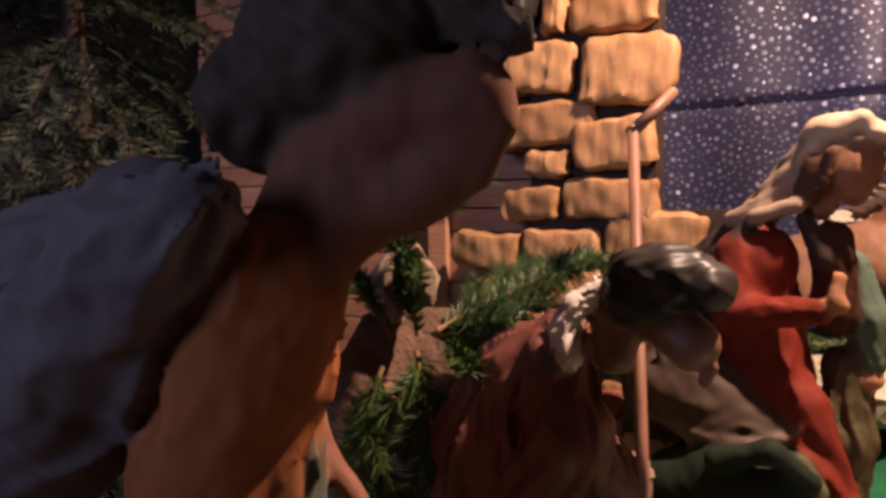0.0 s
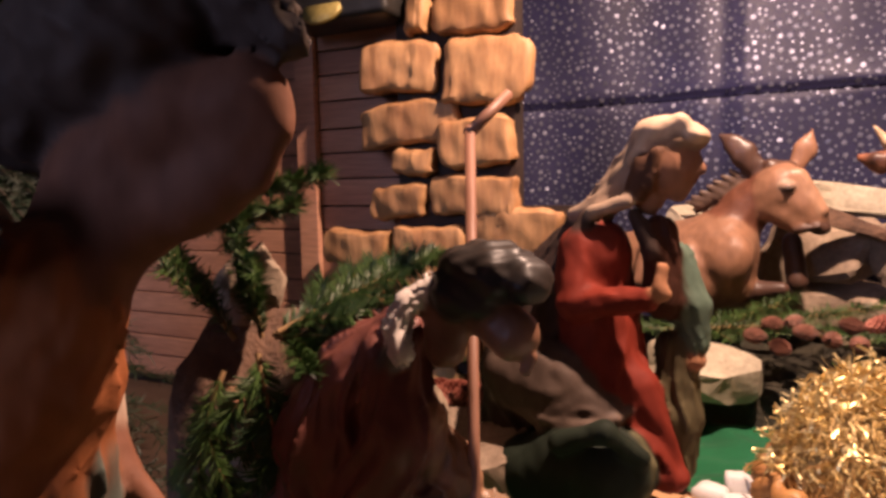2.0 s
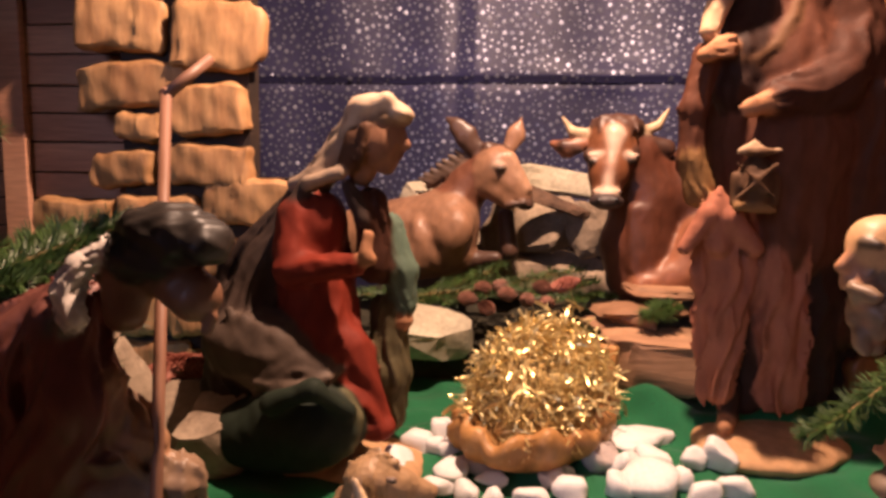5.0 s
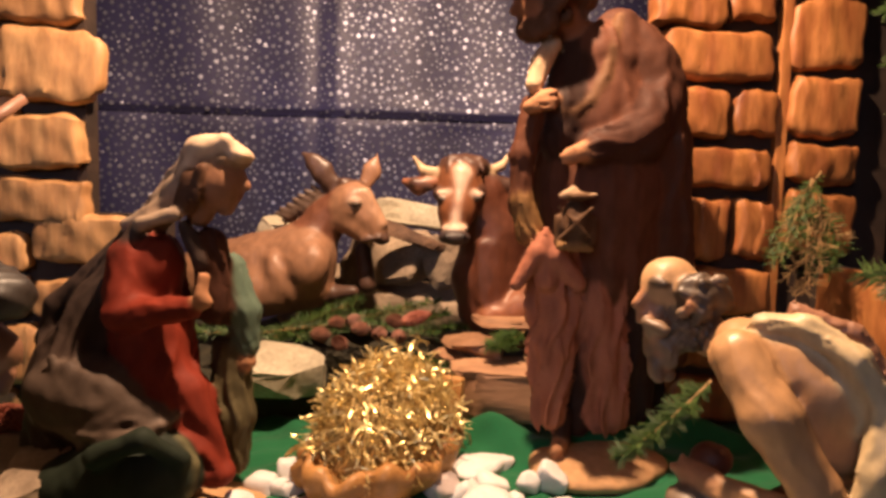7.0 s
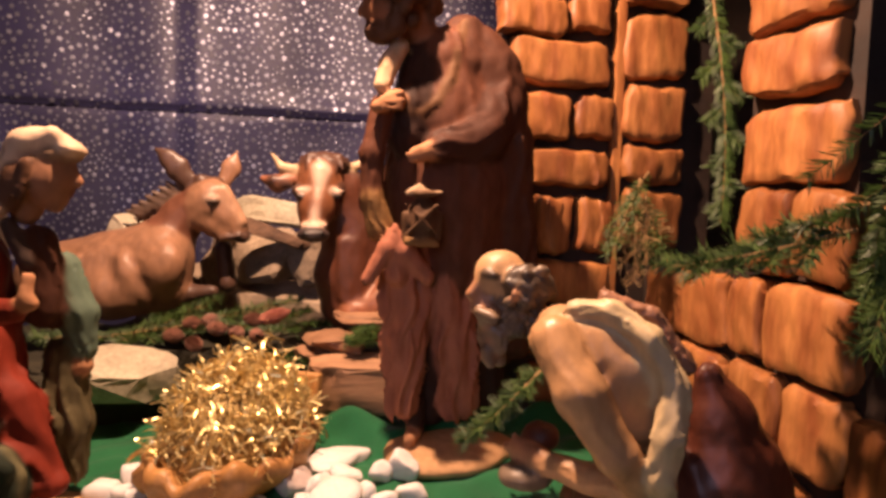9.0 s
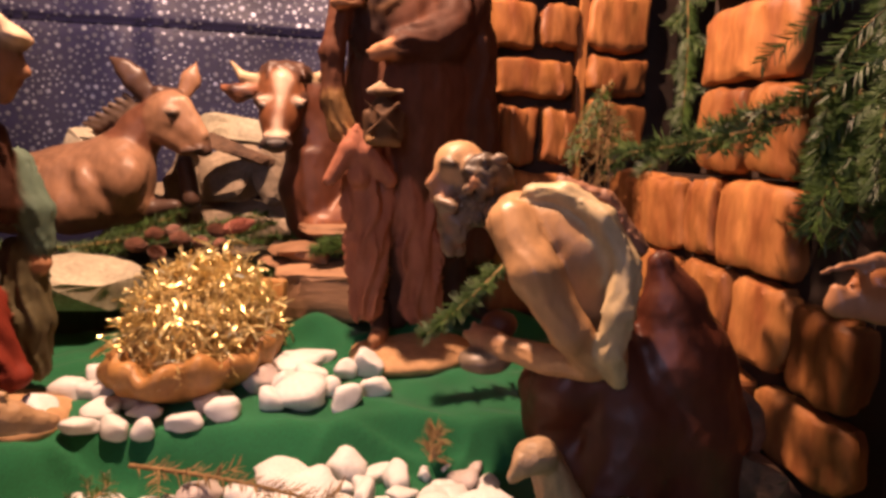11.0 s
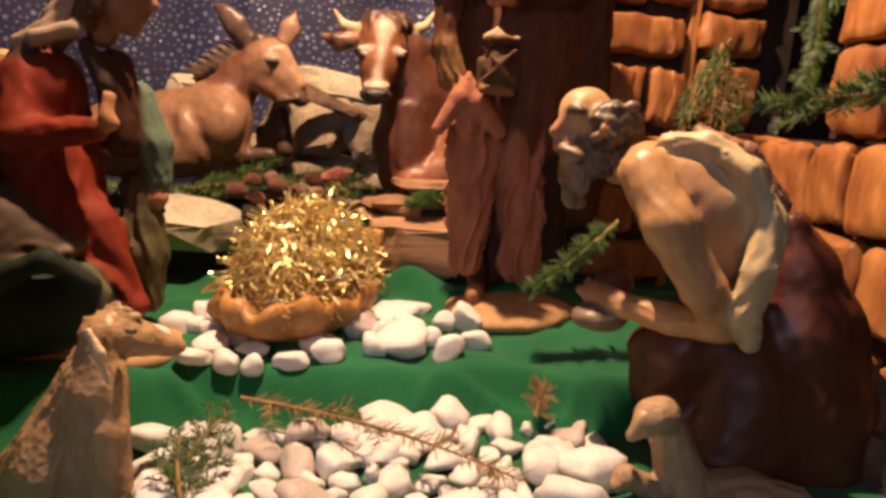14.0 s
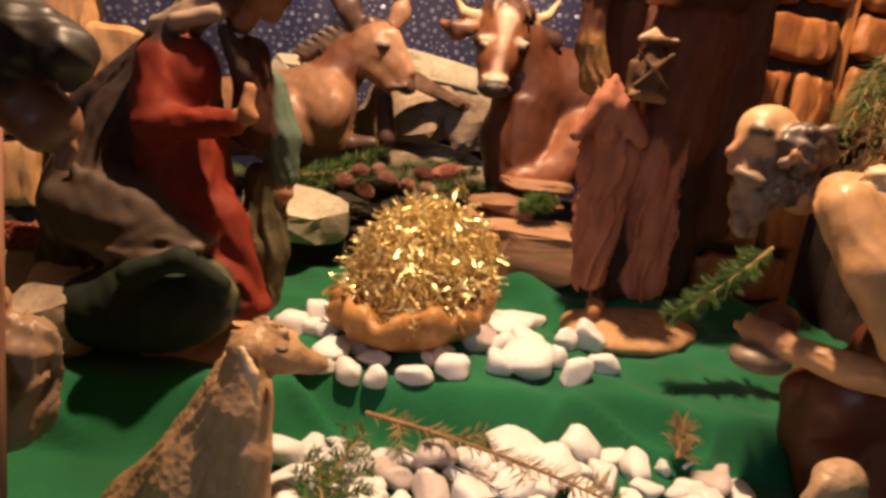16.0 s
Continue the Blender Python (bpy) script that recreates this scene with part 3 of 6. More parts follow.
GRAYHAIR, BEARDGRAY, MAROON, FLEECE, SLATE = (0.085, 0.060, 0.044), (0.20, 0.135, 0.088), (0.19, 0.068, 0.052), (0.80, 0.73, 0.68), (0.11, 0.095, 0.095)
BOYHAIR, TAN2, TAUPE, CREAM2, DARKHAIR = (0.030, 0.023, 0.020), (0.36, 0.20, 0.11), (0.26, 0.17, 0.11), (0.55, 0.42, 0.33), (0.075, 0.054, 0.044)
DARKSKIN, TUNIC = (0.21, 0.105, 0.062), (0.33, 0.115, 0.040)
ORANGEBROWN, GRAYSHAWL, SLATE2 = (0.36, 0.135, 0.045), (0.165, 0.145, 0.155), (0.12, 0.14, 0.12)
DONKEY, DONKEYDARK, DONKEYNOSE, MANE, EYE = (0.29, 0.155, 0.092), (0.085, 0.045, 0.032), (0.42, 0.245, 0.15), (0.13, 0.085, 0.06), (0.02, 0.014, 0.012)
SHADEDOX, LITOX, OXDARK, BLAZE, MUZZLE, PALE, HORN = (0.100, 0.033, 0.017), (0.27, 0.105, 0.052), (0.075, 0.035, 0.024), (0.62, 0.44, 0.34), (0.045, 0.030, 0.028), (0.56, 0.40, 0.30), (0.50, 0.36, 0.22)
SHEEP, SHEEPFACE, LITEAR, NOSE, LAMB = (0.36, 0.225, 0.11), (0.42, 0.265, 0.14), (0.66, 0.47, 0.29), (0.22, 0.11, 0.08), (0.44, 0.30, 0.18)
SHADEDSLEEVE, OXHEAD = (0.062, 0.024, 0.015), (0.20, 0.074, 0.031)
LITSCALP, SHADEDFACE = (0.52, 0.32, 0.165), (0.28, 0.14, 0.08)


def kneeling_woman():
    c = Carving(0.0042)
    # mantle and wrap colours are darkened for the shade they lie in
    c.limb((-0.152, 0.985, 0.482), (-0.206, 0.985, 0.366), 0.033, 0.053, SHADEDMANTLE, folds=0.003, count=7, blend=0.025)
    c.limb((-0.206, 0.985, 0.366), (-0.246, 0.965, 0.263), 0.053, 0.061, SHADEDMANTLE, folds=0.003, count=7, blend=0.025)
    c.limb((-0.246, 0.965, 0.263), (-0.252, 0.950, 0.178), 0.061, 0.057, SHADEDMANTLE, folds=0.003, count=7, blend=0.025)
    c.limb((-0.188, 1.000, 0.467), (-0.289, 1.000, 0.376), 0.018, 0.016, SHADEDMANTLE, blend=0.008)
    c.limb((-0.289, 1.000, 0.376), (-0.308, 1.000, 0.321), 0.016, 0.013, SHADEDMANTLE, blend=0.008)
    c.limb((-0.308, 1.000, 0.321), (-0.264, 0.980, 0.258), 0.012, 0.027, SHADEDMANTLE, blend=0.008)
    c.limb((-0.120, 0.955, 0.455), (-0.124, 0.950, 0.356), 0.039, 0.055, RED, folds=0.0028, count=7, blend=0.02)
    c.limb((-0.124, 0.950, 0.356), (-0.100, 0.925, 0.242), 0.055, 0.059, RED, folds=0.0028, count=7, blend=0.02)
    c.limb((-0.064, 0.915, 0.258), (-0.015, 0.895, 0.150), 0.038, 0.021, RED, folds=0.0035, count=4, blend=0.014)
    c.lump((-0.018, 0.895, 0.150), (0.030, 0.023, 0.018), RED)
    c.lump((-0.109, 0.935, 0.448), (0.033, 0.030, 0.042), RED, blend=0.02)
    c.limb((-0.135, 0.925, 0.501), (-0.154, 0.915, 0.462), 0.012, 0.010, SHADEDMANTLE, blend=0.008)
    c.limb((-0.154, 0.915, 0.462), (-0.176, 0.920, 0.395), 0.010, 0.010, SHADEDMANTLE, blend=0.008)
    c.limb((-0.069, 0.930, 0.505), (-0.048, 0.925, 0.455), 0.011, 0.010, SHADEDMANTLE, blend=0.008)
    c.limb((-0.146, 0.930, 0.456), (-0.146, 0.895, 0.383), 0.032, 0.026, RED, blend=0.016, folds=0.001, count=6)
    c.limb((-0.146, 0.893, 0.381), (-0.044, 0.872, 0.395), 0.024, 0.017, RED, blend=0.01, folds=0.001, count=6)
    c.lump((-0.027, 0.868, 0.405), (0.016, 0.012, 0.012), SKIN, blend=0.005)
    c.limb((-0.023, 0.866, 0.413), (-0.021, 0.872, 0.440), 0.007, 0.005, SKIN, blend=0.005)
    c.limb((-0.030, 0.862, 0.415), (-0.028, 0.868, 0.443), 0.006, 0.005, SKIN, blend=0.004)
    c.limb((-0.038, 0.950, 0.478), (-0.032, 0.955, 0.383), 0.025, 0.029, DARKRED, folds=0.002, count=6, blend=0.02)
    c.limb((-0.017, 0.985, 0.441), (0.001, 0.980, 0.371), 0.023, 0.028, TEAL, folds=0.002)
    c.limb((0.001, 0.980, 0.371), (0.011, 0.975, 0.318), 0.028, 0.019, TEAL, folds=0.002)
    c.lump((0.010, 0.970, 0.295), (0.016, 0.014, 0.014), SKIN, blend=0.004)
    c.limb((-0.018, 0.985, 0.306), (-0.011, 0.975, 0.209), 0.030, 0.032, OLIVE, folds=0.003)
    c.limb((-0.011, 0.975, 0.209), (-0.006, 0.970, 0.137), 0.032, 0.021, OLIVE, folds=0.003)
    c.lump((-0.197, 0.905, 0.257), (0.092, 0.054, 0.051), SHADEDWRAP, blend=0.022, turn=(0, 12, 0))
    c.limb((-0.163, 0.870, 0.242), (-0.098, 0.870, 0.238), 0.032, 0.024, SHADEDWRAP, folds=0.002, count=5, blend=0.022)
    c.lump((-0.116, 0.862, 0.163), (0.089, 0.065, 0.067), DARKGREEN, blend=0.012)
    c.limb((-0.143, 0.800, 0.212), (-0.084, 0.800, 0.236), 0.016, 0.013, DARKGREEN, blend=0.016)
    c.limb((-0.084, 0.800, 0.236), (-0.043, 0.830, 0.197), 0.013, 0.012, DARKGREEN, blend=0.016)
    c.limb((-0.145, 0.895, 0.149), (-0.246, 0.935, 0.108), 0.050, 0.048, DARKGREEN, folds=0.003, blend=0.02)
    c.limb((-0.161, 0.845, 0.114), (-0.087, 0.835, 0.117), 0.008, 0.009, OLIVEEDGE, blend=0.008)
    c.limb((-0.087, 0.835, 0.117), (-0.044, 0.842, 0.141), 0.009, 0.009, OLIVEEDGE, blend=0.008)
    c.limb((-0.044, 0.842, 0.141), (-0.034, 0.852, 0.180), 0.009, 0.008, OLIVEEDGE, blend=0.008)
    c.limb((-0.034, 0.852, 0.180), (-0.058, 0.862, 0.211), 0.008, 0.006, OLIVEEDGE, blend=0.008)
    c.limb((-0.267, 0.900, 0.230), (-0.181, 0.845, 0.224), 0.005, 0.005, MANTLEEDGE, blend=0.01)
    c.limb((-0.181, 0.845, 0.224), (-0.113, 0.838, 0.225), 0.005, 0.005, MANTLEEDGE, blend=0.01)
    c.limb((-0.113, 0.838, 0.225), (-0.078, 0.850, 0.237), 0.005, 0.004, MANTLEEDGE, blend=0.01)
    # face skin darker than the hands: the veil's shade put into its colour
    c.limb((-0.054, 0.950, 0.524), (-0.037, 0.950, 0.562), 0.020, 0.025, SHADEDFACE, blend=0.006)
    c.lump((-0.025, 0.945, 0.571), (0.035, 0.033, 0.042), SHADEDFACE, blend=0.006)
    c.lump((0.003, 0.945, 0.575), (0.012, 0.015, 0.022), SHADEDFACE, blend=0.006)
    c.limb((-0.009, 0.945, 0.542), (-0.015, 0.945, 0.533), 0.013, 0.013, SHADEDFACE, blend=0.006)
    c.limb((-0.055, 0.925, 0.573), (-0.068, 0.925, 0.537), 0.018, 0.016, HAIR, blend=0.006)
    c.limb((0.008, 0.945, 0.585), (0.016, 0.945, 0.566), 0.005, 0.007, SHADEDFACE, blend=0.006)
    c.limb((0.006, 0.945, 0.556), (0.004, 0.945, 0.549), 0.006, 0.006, NECKSHADE_LIP, blend=0.005)
    c.limb((-0.040, 0.912, 0.590), (-0.050, 0.914, 0.545), 0.009, 0.010, HAIR, blend=0.005, folds=0.002, count=7)
    # hanging part of the veil: same cream, darkened as if in shade
    c.limb((-0.053, 0.958, 0.608), (-0.086, 0.965, 0.562), 0.026, 0.028, SHADEDVEIL, blend=0.008, folds=0.002, count=6)
    c.limb((-0.082, 0.960, 0.561), (-0.127, 0.965, 0.514), 0.025, 0.024, SHADEDVEIL, blend=0.008, folds=0.002, count=6)
    c.limb((-0.121, 0.950, 0.514), (-0.163, 0.960, 0.505), 0.017, 0.011, SHADEDVEIL, blend=0.008)
    c.limb((-0.077, 0.915, 0.524), (-0.125, 0.915, 0.509), 0.011, 0.011, SHADEDVEIL, blend=0.006)
    c.limb((-0.069, 0.930, 0.581), (-0.046, 0.925, 0.620), 0.011, 0.012, VEIL, blend=0.008)
    c.limb((-0.046, 0.925, 0.620), (-0.010, 0.925, 0.630), 0.012, 0.010, VEIL, blend=0.008)
    c.limb((-0.010, 0.925, 0.630), (0.016, 0.935, 0.612), 0.010, 0.007, VEIL, blend=0.008)
    c.lump((-0.034, 0.950, 0.619), (0.042, 0.033, 0.023), VEIL, blend=0.012)
    # shade under the veil's brim painted as a darker band
    c.limb((-0.048, 0.930, 0.592), (-0.014, 0.925, 0.603), 0.010, 0.010, BRIMSHADE, blend=0.004)
    c.limb((-0.014, 0.925, 0.603), (0.015, 0.940, 0.600), 0.010, 0.007, BRIMSHADE, blend=0.004)
    c.lump((0.008, 0.945, 0.611), (0.019, 0.034, 0.010), VEIL, blend=0.012, turn=(0, 12, 0))
    c.limb((-0.253, 0.985, 0.301), (-0.232, 0.945, 0.230), 0.050, 0.062, SHADEDMANTLE, folds=0.004, count=9, blend=0.02)
    c.lump((-0.164, 0.905, 0.258), (0.084, 0.052, 0.056), SHADEDWRAP, blend=0.02, turn=(0, 14, 0))
    c.limb((-0.162, 0.985, 0.435), (-0.223, 0.955, 0.289), 0.040, 0.058, SHADEDMANTLE, folds=0.004, count=9, blend=0.02)
    c.lump((-0.167, 0.868, 0.140), (0.098, 0.058, 0.054), DARKGREEN, blend=0.02)
    c.limb((-0.259, 0.885, 0.240), (-0.176, 0.850, 0.205), 0.0050, 0.0055, MANTLEEDGE, blend=0.008)
    c.limb((-0.176, 0.850, 0.205), (-0.095, 0.842, 0.223), 0.0055, 0.0055, MANTLEEDGE, blend=0.008)
    c.limb((-0.095, 0.842, 0.223), (-0.064, 0.872, 0.243), 0.0055, 0.0045, MANTLEEDGE, blend=0.008)
    for k in range(4):
        c.limb((-0.237 + 0.026 * k, 0.885 - 0.008 * k, 0.320 - 0.010 * k), (-0.177 + 0.024 * k, 0.862, 0.232), 0.007, 0.009, SHADEDWRAP, blend=0.012)
    c.lump((-0.070, 0.930, 0.080), (0.125, 0.085, 0.026), BASEWOOD, 0.008)
    c.lump((0.000, 0.885, 0.082), (0.055, 0.055, 0.022), BASEWOOD, 0.008)
    return tagged(new("kneeling_woman_statue", c.mesh("kneeling_woman_statue", MATTE_PAINT, 0.07)), "carved kneeling woman in red dress, dark mantle and cream veil", "statue")


kneeling_woman()


def standing_man():
    c = Carving(0.0048)
    c.limb((0.578, 1.080, 0.795), (0.583, 1.090, 0.696), 0.066, 0.100, ROBE, folds=0.0026, count=14, blend=0.02)
    c.limb((0.583, 1.090, 0.696), (0.586, 1.090, 0.574), 0.100, 0.115, ROBE, folds=0.0026, count=14, blend=0.02)
    c.limb((0.586, 1.090, 0.574), (0.594, 1.090, 0.451), 0.115, 0.101, ROBE, folds=0.0026, count=14, blend=0.02)
    # cloak paint darkened to stand in for the head's shadow on the shoulder
    c.limb((0.639, 1.075, 0.821), (0.672, 1.060, 0.746), 0.042, 0.048, SHADEDCLOAK, folds=0.0040, count=7, blend=0.016)
    c.limb((0.672, 1.060, 0.746), (0.686, 1.050, 0.656), 0.048, 0.046, SHADEDCLOAK, folds=0.0040, count=7, blend=0.016)
    c.limb((0.686, 1.050, 0.656), (0.699, 1.055, 0.536), 0.046, 0.044, SHADEDCLOAK, folds=0.0040, count=7, blend=0.016)
    c.limb((0.699, 1.055, 0.536), (0.719, 1.075, 0.411), 0.044, 0.043, SHADEDCLOAK, folds=0.0040, count=7, blend=0.016)
    c.limb((0.719, 1.075, 0.411), (0.725, 1.090, 0.292), 0.043, 0.040, SHADEDCLOAK, folds=0.0040, count=7, blend=0.016)
    c.limb((0.611, 1.090, 0.853), (0.655, 1.075, 0.787), 0.036, 0.059, SHADEDCLOAK, blend=0.02)
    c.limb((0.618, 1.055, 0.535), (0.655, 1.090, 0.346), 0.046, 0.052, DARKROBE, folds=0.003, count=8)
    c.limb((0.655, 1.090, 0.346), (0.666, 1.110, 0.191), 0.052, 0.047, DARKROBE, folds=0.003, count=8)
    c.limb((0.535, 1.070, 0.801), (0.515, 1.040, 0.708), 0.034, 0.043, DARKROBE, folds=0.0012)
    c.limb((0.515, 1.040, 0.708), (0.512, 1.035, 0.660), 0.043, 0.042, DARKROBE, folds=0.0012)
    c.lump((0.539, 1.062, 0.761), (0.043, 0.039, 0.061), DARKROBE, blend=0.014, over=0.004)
    c.limb((0.459, 1.030, 0.710), (0.441, 1.020, 0.629), 0.021, 0.021, ROBE, folds=0.0015, blend=0.01)
    c.limb((0.441, 1.020, 0.629), (0.441, 1.020, 0.544), 0.021, 0.021, ROBE, folds=0.0015, blend=0.01)
    c.limb((0.442, 1.015, 0.554), (0.457, 1.015, 0.502), 0.021, 0.025, OCHRE, folds=0.002, blend=0.008)
    c.limb((0.489, 1.040, 0.812), (0.467, 1.025, 0.776), 0.015, 0.018, CREAM, blend=0.006, folds=0.0012)
    c.limb((0.467, 1.025, 0.776), (0.455, 1.010, 0.740), 0.018, 0.015, CREAM, blend=0.006, folds=0.0012)
    c.limb((0.477, 1.000, 0.719), (0.446, 0.995, 0.703), 0.016, 0.012, SKIN, blend=0.005)
    c.limb((0.451, 0.985, 0.716), (0.483, 0.985, 0.726), 0.005, 0.005, SKIN, blend=0.003)
    c.limb((0.451, 0.982, 0.708), (0.485, 0.982, 0.714), 0.005, 0.005, SKIN, blend=0.003)
    c.limb((0.451, 0.982, 0.699), (0.481, 0.982, 0.702), 0.005, 0.005, SKIN, blend=0.003)
    # sleeve darkened likewise, in place of shadow from the head
    c.limb((0.662, 1.030, 0.717), (0.628, 1.000, 0.660), 0.043, 0.040, SHADEDSLEEVE, folds=0.0028, count=6, blend=0.014)
    c.limb((0.628, 1.000, 0.660), (0.550, 0.980, 0.640), 0.040, 0.028, SHADEDSLEEVE, folds=0.0028, count=6, blend=0.014)
    c.limb((0.534, 0.975, 0.634), (0.508, 0.970, 0.626), 0.017, 0.015, SKIN, blend=0.005)
    c.limb((0.509, 0.960, 0.635), (0.491, 0.962, 0.625), 0.005, 0.004, SKIN, blend=0.003)
    c.limb((0.511, 0.960, 0.622), (0.495, 0.962, 0.615), 0.005, 0.004, SKIN, blend=0.003)
    c.limb((0.600, 1.048, 0.861), (0.583, 1.022, 0.803), 0.007, 0.007, TRIM, blend=0.006, over=0.001)
    c.limb((0.583, 1.022, 0.803), (0.570, 1.008, 0.758), 0.007, 0.007, TRIM, blend=0.006, over=0.001)
    c.limb((0.570, 1.008, 0.758), (0.546, 1.000, 0.716), 0.007, 0.006, TRIM, blend=0.006, over=0.001)
    c.limb((0.546, 1.000, 0.716), (0.521, 1.000, 0.697), 0.006, 0.006, TRIM, blend=0.006, over=0.001)
    c.limb((0.521, 1.000, 0.697), (0.501, 1.005, 0.698), 0.006, 0.006, TRIM, blend=0.006, over=0.001)
    c.limb((0.617, 1.058, 0.863), (0.605, 1.035, 0.788), 0.016, 0.018, SHADEDCLOAK, blend=0.012)
    c.limb((0.605, 1.035, 0.788), (0.580, 1.018, 0.713), 0.018, 0.017, SHADEDCLOAK, blend=0.012)
    c.limb((0.580, 1.018, 0.713), (0.528, 1.012, 0.681), 0.017, 0.013, SHADEDCLOAK, blend=0.012)
    c.limb((0.476, 0.985, 0.508), (0.464, 0.985, 0.471), 0.007, 0.017, PINKBROWN, folds=0.0010, blend=0.007)
    c.limb((0.464, 0.985, 0.471), (0.432, 0.985, 0.421), 0.017, 0.012, PINKBROWN, folds=0.0010, blend=0.007)
    c.limb((0.476, 0.985, 0.504), (0.493, 0.985, 0.467), 0.007, 0.020, PINKBROWN, folds=0.0010, blend=0.007)
    c.limb((0.493, 0.985, 0.467), (0.533, 0.990, 0.422), 0.020, 0.015, PINKBROWN, folds=0.0010, blend=0.007)
    c.limb((0.480, 0.995, 0.480), (0.483, 0.995, 0.428), 0.019, 0.022, PINKBROWN, folds=0.0010, blend=0.007)
    c.limb((0.506, 1.030, 0.399), (0.506, 1.030, 0.310), 0.043, 0.039, PINKBROWN, folds=0.0062, count=7, blend=0.006)
    c.limb((0.506, 1.030, 0.310), (0.500, 1.020, 0.195), 0.039, 0.026, PINKBROWN, folds=0.0062, count=7, blend=0.006)
    c.limb((0.576, 1.040, 0.407), (0.591, 1.050, 0.294), 0.045, 0.044, PINKBROWN, folds=0.0062, count=7, blend=0.006)
    c.limb((0.591, 1.050, 0.294), (0.609, 1.050, 0.186), 0.044, 0.036, PINKBROWN, folds=0.0062, count=7, blend=0.006)
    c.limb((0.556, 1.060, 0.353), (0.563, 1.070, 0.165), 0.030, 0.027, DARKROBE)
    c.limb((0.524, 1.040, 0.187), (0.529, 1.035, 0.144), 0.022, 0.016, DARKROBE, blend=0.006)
    c.limb((0.526, 1.035, 0.141), (0.512, 1.005, 0.139), 0.015, 0.013, SKIN, blend=0.005)
    # neck and face darker than his hands, with their shade in the skin colour
    c.limb((0.540, 1.075, 0.832), (0.500, 1.055, 0.864), 0.030, 0.033, SHADEDSKIN, blend=0.008)
    c.lump((0.459, 1.045, 0.876), (0.033, 0.038, 0.048), SHADEDSKIN, blend=0.006)
    c.limb((0.430, 1.040, 0.883), (0.422, 1.040, 0.862), 0.006, 0.008, SHADEDSKIN, blend=0.006)
    c.limb((0.427, 1.035, 0.894), (0.444, 1.012, 0.890), 0.007, 0.007, SHADEDSKIN, blend=0.006)
    c.lump((0.452, 1.040, 0.833), (0.027, 0.030, 0.021), BEARD, blend=0.006, rough=0.08)
    c.limb((0.478, 1.010, 0.870), (0.475, 1.010, 0.837), 0.013, 0.017, BEARD, blend=0.006, folds=0.002, count=7)
    c.limb((0.475, 1.010, 0.837), (0.455, 1.020, 0.823), 0.017, 0.013, BEARD, blend=0.006, folds=0.002, count=7)
    c.lump((0.448, 1.045, 0.926), (0.048, 0.044, 0.023), HAIR, blend=0.005, rough=0.09)
    c.lump((0.493, 1.050, 0.917), (0.054, 0.056, 0.042), HAIR, blend=0.006, rough=0.09)
    c.lump((0.528, 1.070, 0.896), (0.032, 0.045, 0.039), HAIR, blend=0.006, rough=0.09)
    c.lump((0.407, 1.030, 0.923), (0.014, 0.013, 0.013), HAIR, blend=0.003)
    c.lump((0.416, 1.020, 0.905), (0.012, 0.012, 0.010), HAIR, blend=0.003)
    c.lump((0.433, 1.000, 0.894), (0.014, 0.013, 0.010), HAIR, blend=0.003)
    c.lump((0.453, 0.995, 0.891), (0.013, 0.013, 0.012), HAIR, blend=0.003)
    c.lump((0.470, 0.990, 0.882), (0.014, 0.013, 0.012), HAIR, blend=0.003)
    c.lump((0.489, 1.000, 0.869), (0.013, 0.013, 0.015), HAIR, blend=0.003)
    c.lump((0.505, 1.020, 0.853), (0.012, 0.013, 0.014), HAIR, blend=0.003)
    c.lump((0.536, 1.050, 0.862), (0.015, 0.015, 0.014), HAIR, blend=0.003)
    c.lump((0.554, 1.060, 0.889), (0.013, 0.016, 0.016), HAIR, blend=0.003)
    c.lump((0.503, 0.995, 0.889), (0.016, 0.013, 0.016), HAIR, blend=0.003)
    c.lump((0.540, 1.040, 0.913), (0.015, 0.015, 0.015), HAIR, blend=0.003)
    c.lump((0.476, 0.990, 0.907), (0.016, 0.013, 0.015), HAIR, blend=0.003)
    c.lump((0.446, 0.990, 0.911), (0.015, 0.013, 0.013), HAIR, blend=0.003)
    c.lump((0.600, 1.060, 0.096), (0.125, 0.085, 0.030), BASEWOOD, 0.008)
    c.lump((0.570, 1.000, 0.096), (0.105, 0.055, 0.022), BASEWOOD, 0.012)
    c.lump((0.520, 1.030, 0.105), (0.050, 0.050, 0.024), BASEWOOD, 0.008)
    c.limb((0.488, 0.955, 0.528), (0.489, 0.955, 0.492), 0.008, 0.008, LANTERN, blend=0.003)
    c.limb((0.543, 0.955, 0.529), (0.541, 0.955, 0.493), 0.008, 0.008, LANTERN, blend=0.003)
    c.lump((0.517, 0.960, 0.519), (0.027, 0.025, 0.040), LANTERNGLASS, blend=0.003)
    c.limb((0.485, 0.935, 0.545), (0.537, 0.935, 0.498), 0.004, 0.004, LANTERN, blend=0.002)
    c.limb((0.536, 0.935, 0.546), (0.486, 0.935, 0.498), 0.004, 0.004, LANTERN, blend=0.002)
    c.limb((0.490, 0.950, 0.563), (0.509, 0.948, 0.574), 0.005, 0.006, CREAM, blend=0.003)
    c.limb((0.509, 0.948, 0.574), (0.524, 0.948, 0.563), 0.006, 0.004, CREAM, blend=0.003)
    c.limb((0.524, 0.948, 0.563), (0.543, 0.950, 0.567), 0.004, 0.005, CREAM, blend=0.003)
    c.lump((0.517, 0.955, 0.563), (0.023, 0.022, 0.007), LANTERN, blend=0.003)
    c.limb((0.490, 0.945, 0.486), (0.536, 0.945, 0.483), 0.007, 0.007, OCHRE, blend=0.003)
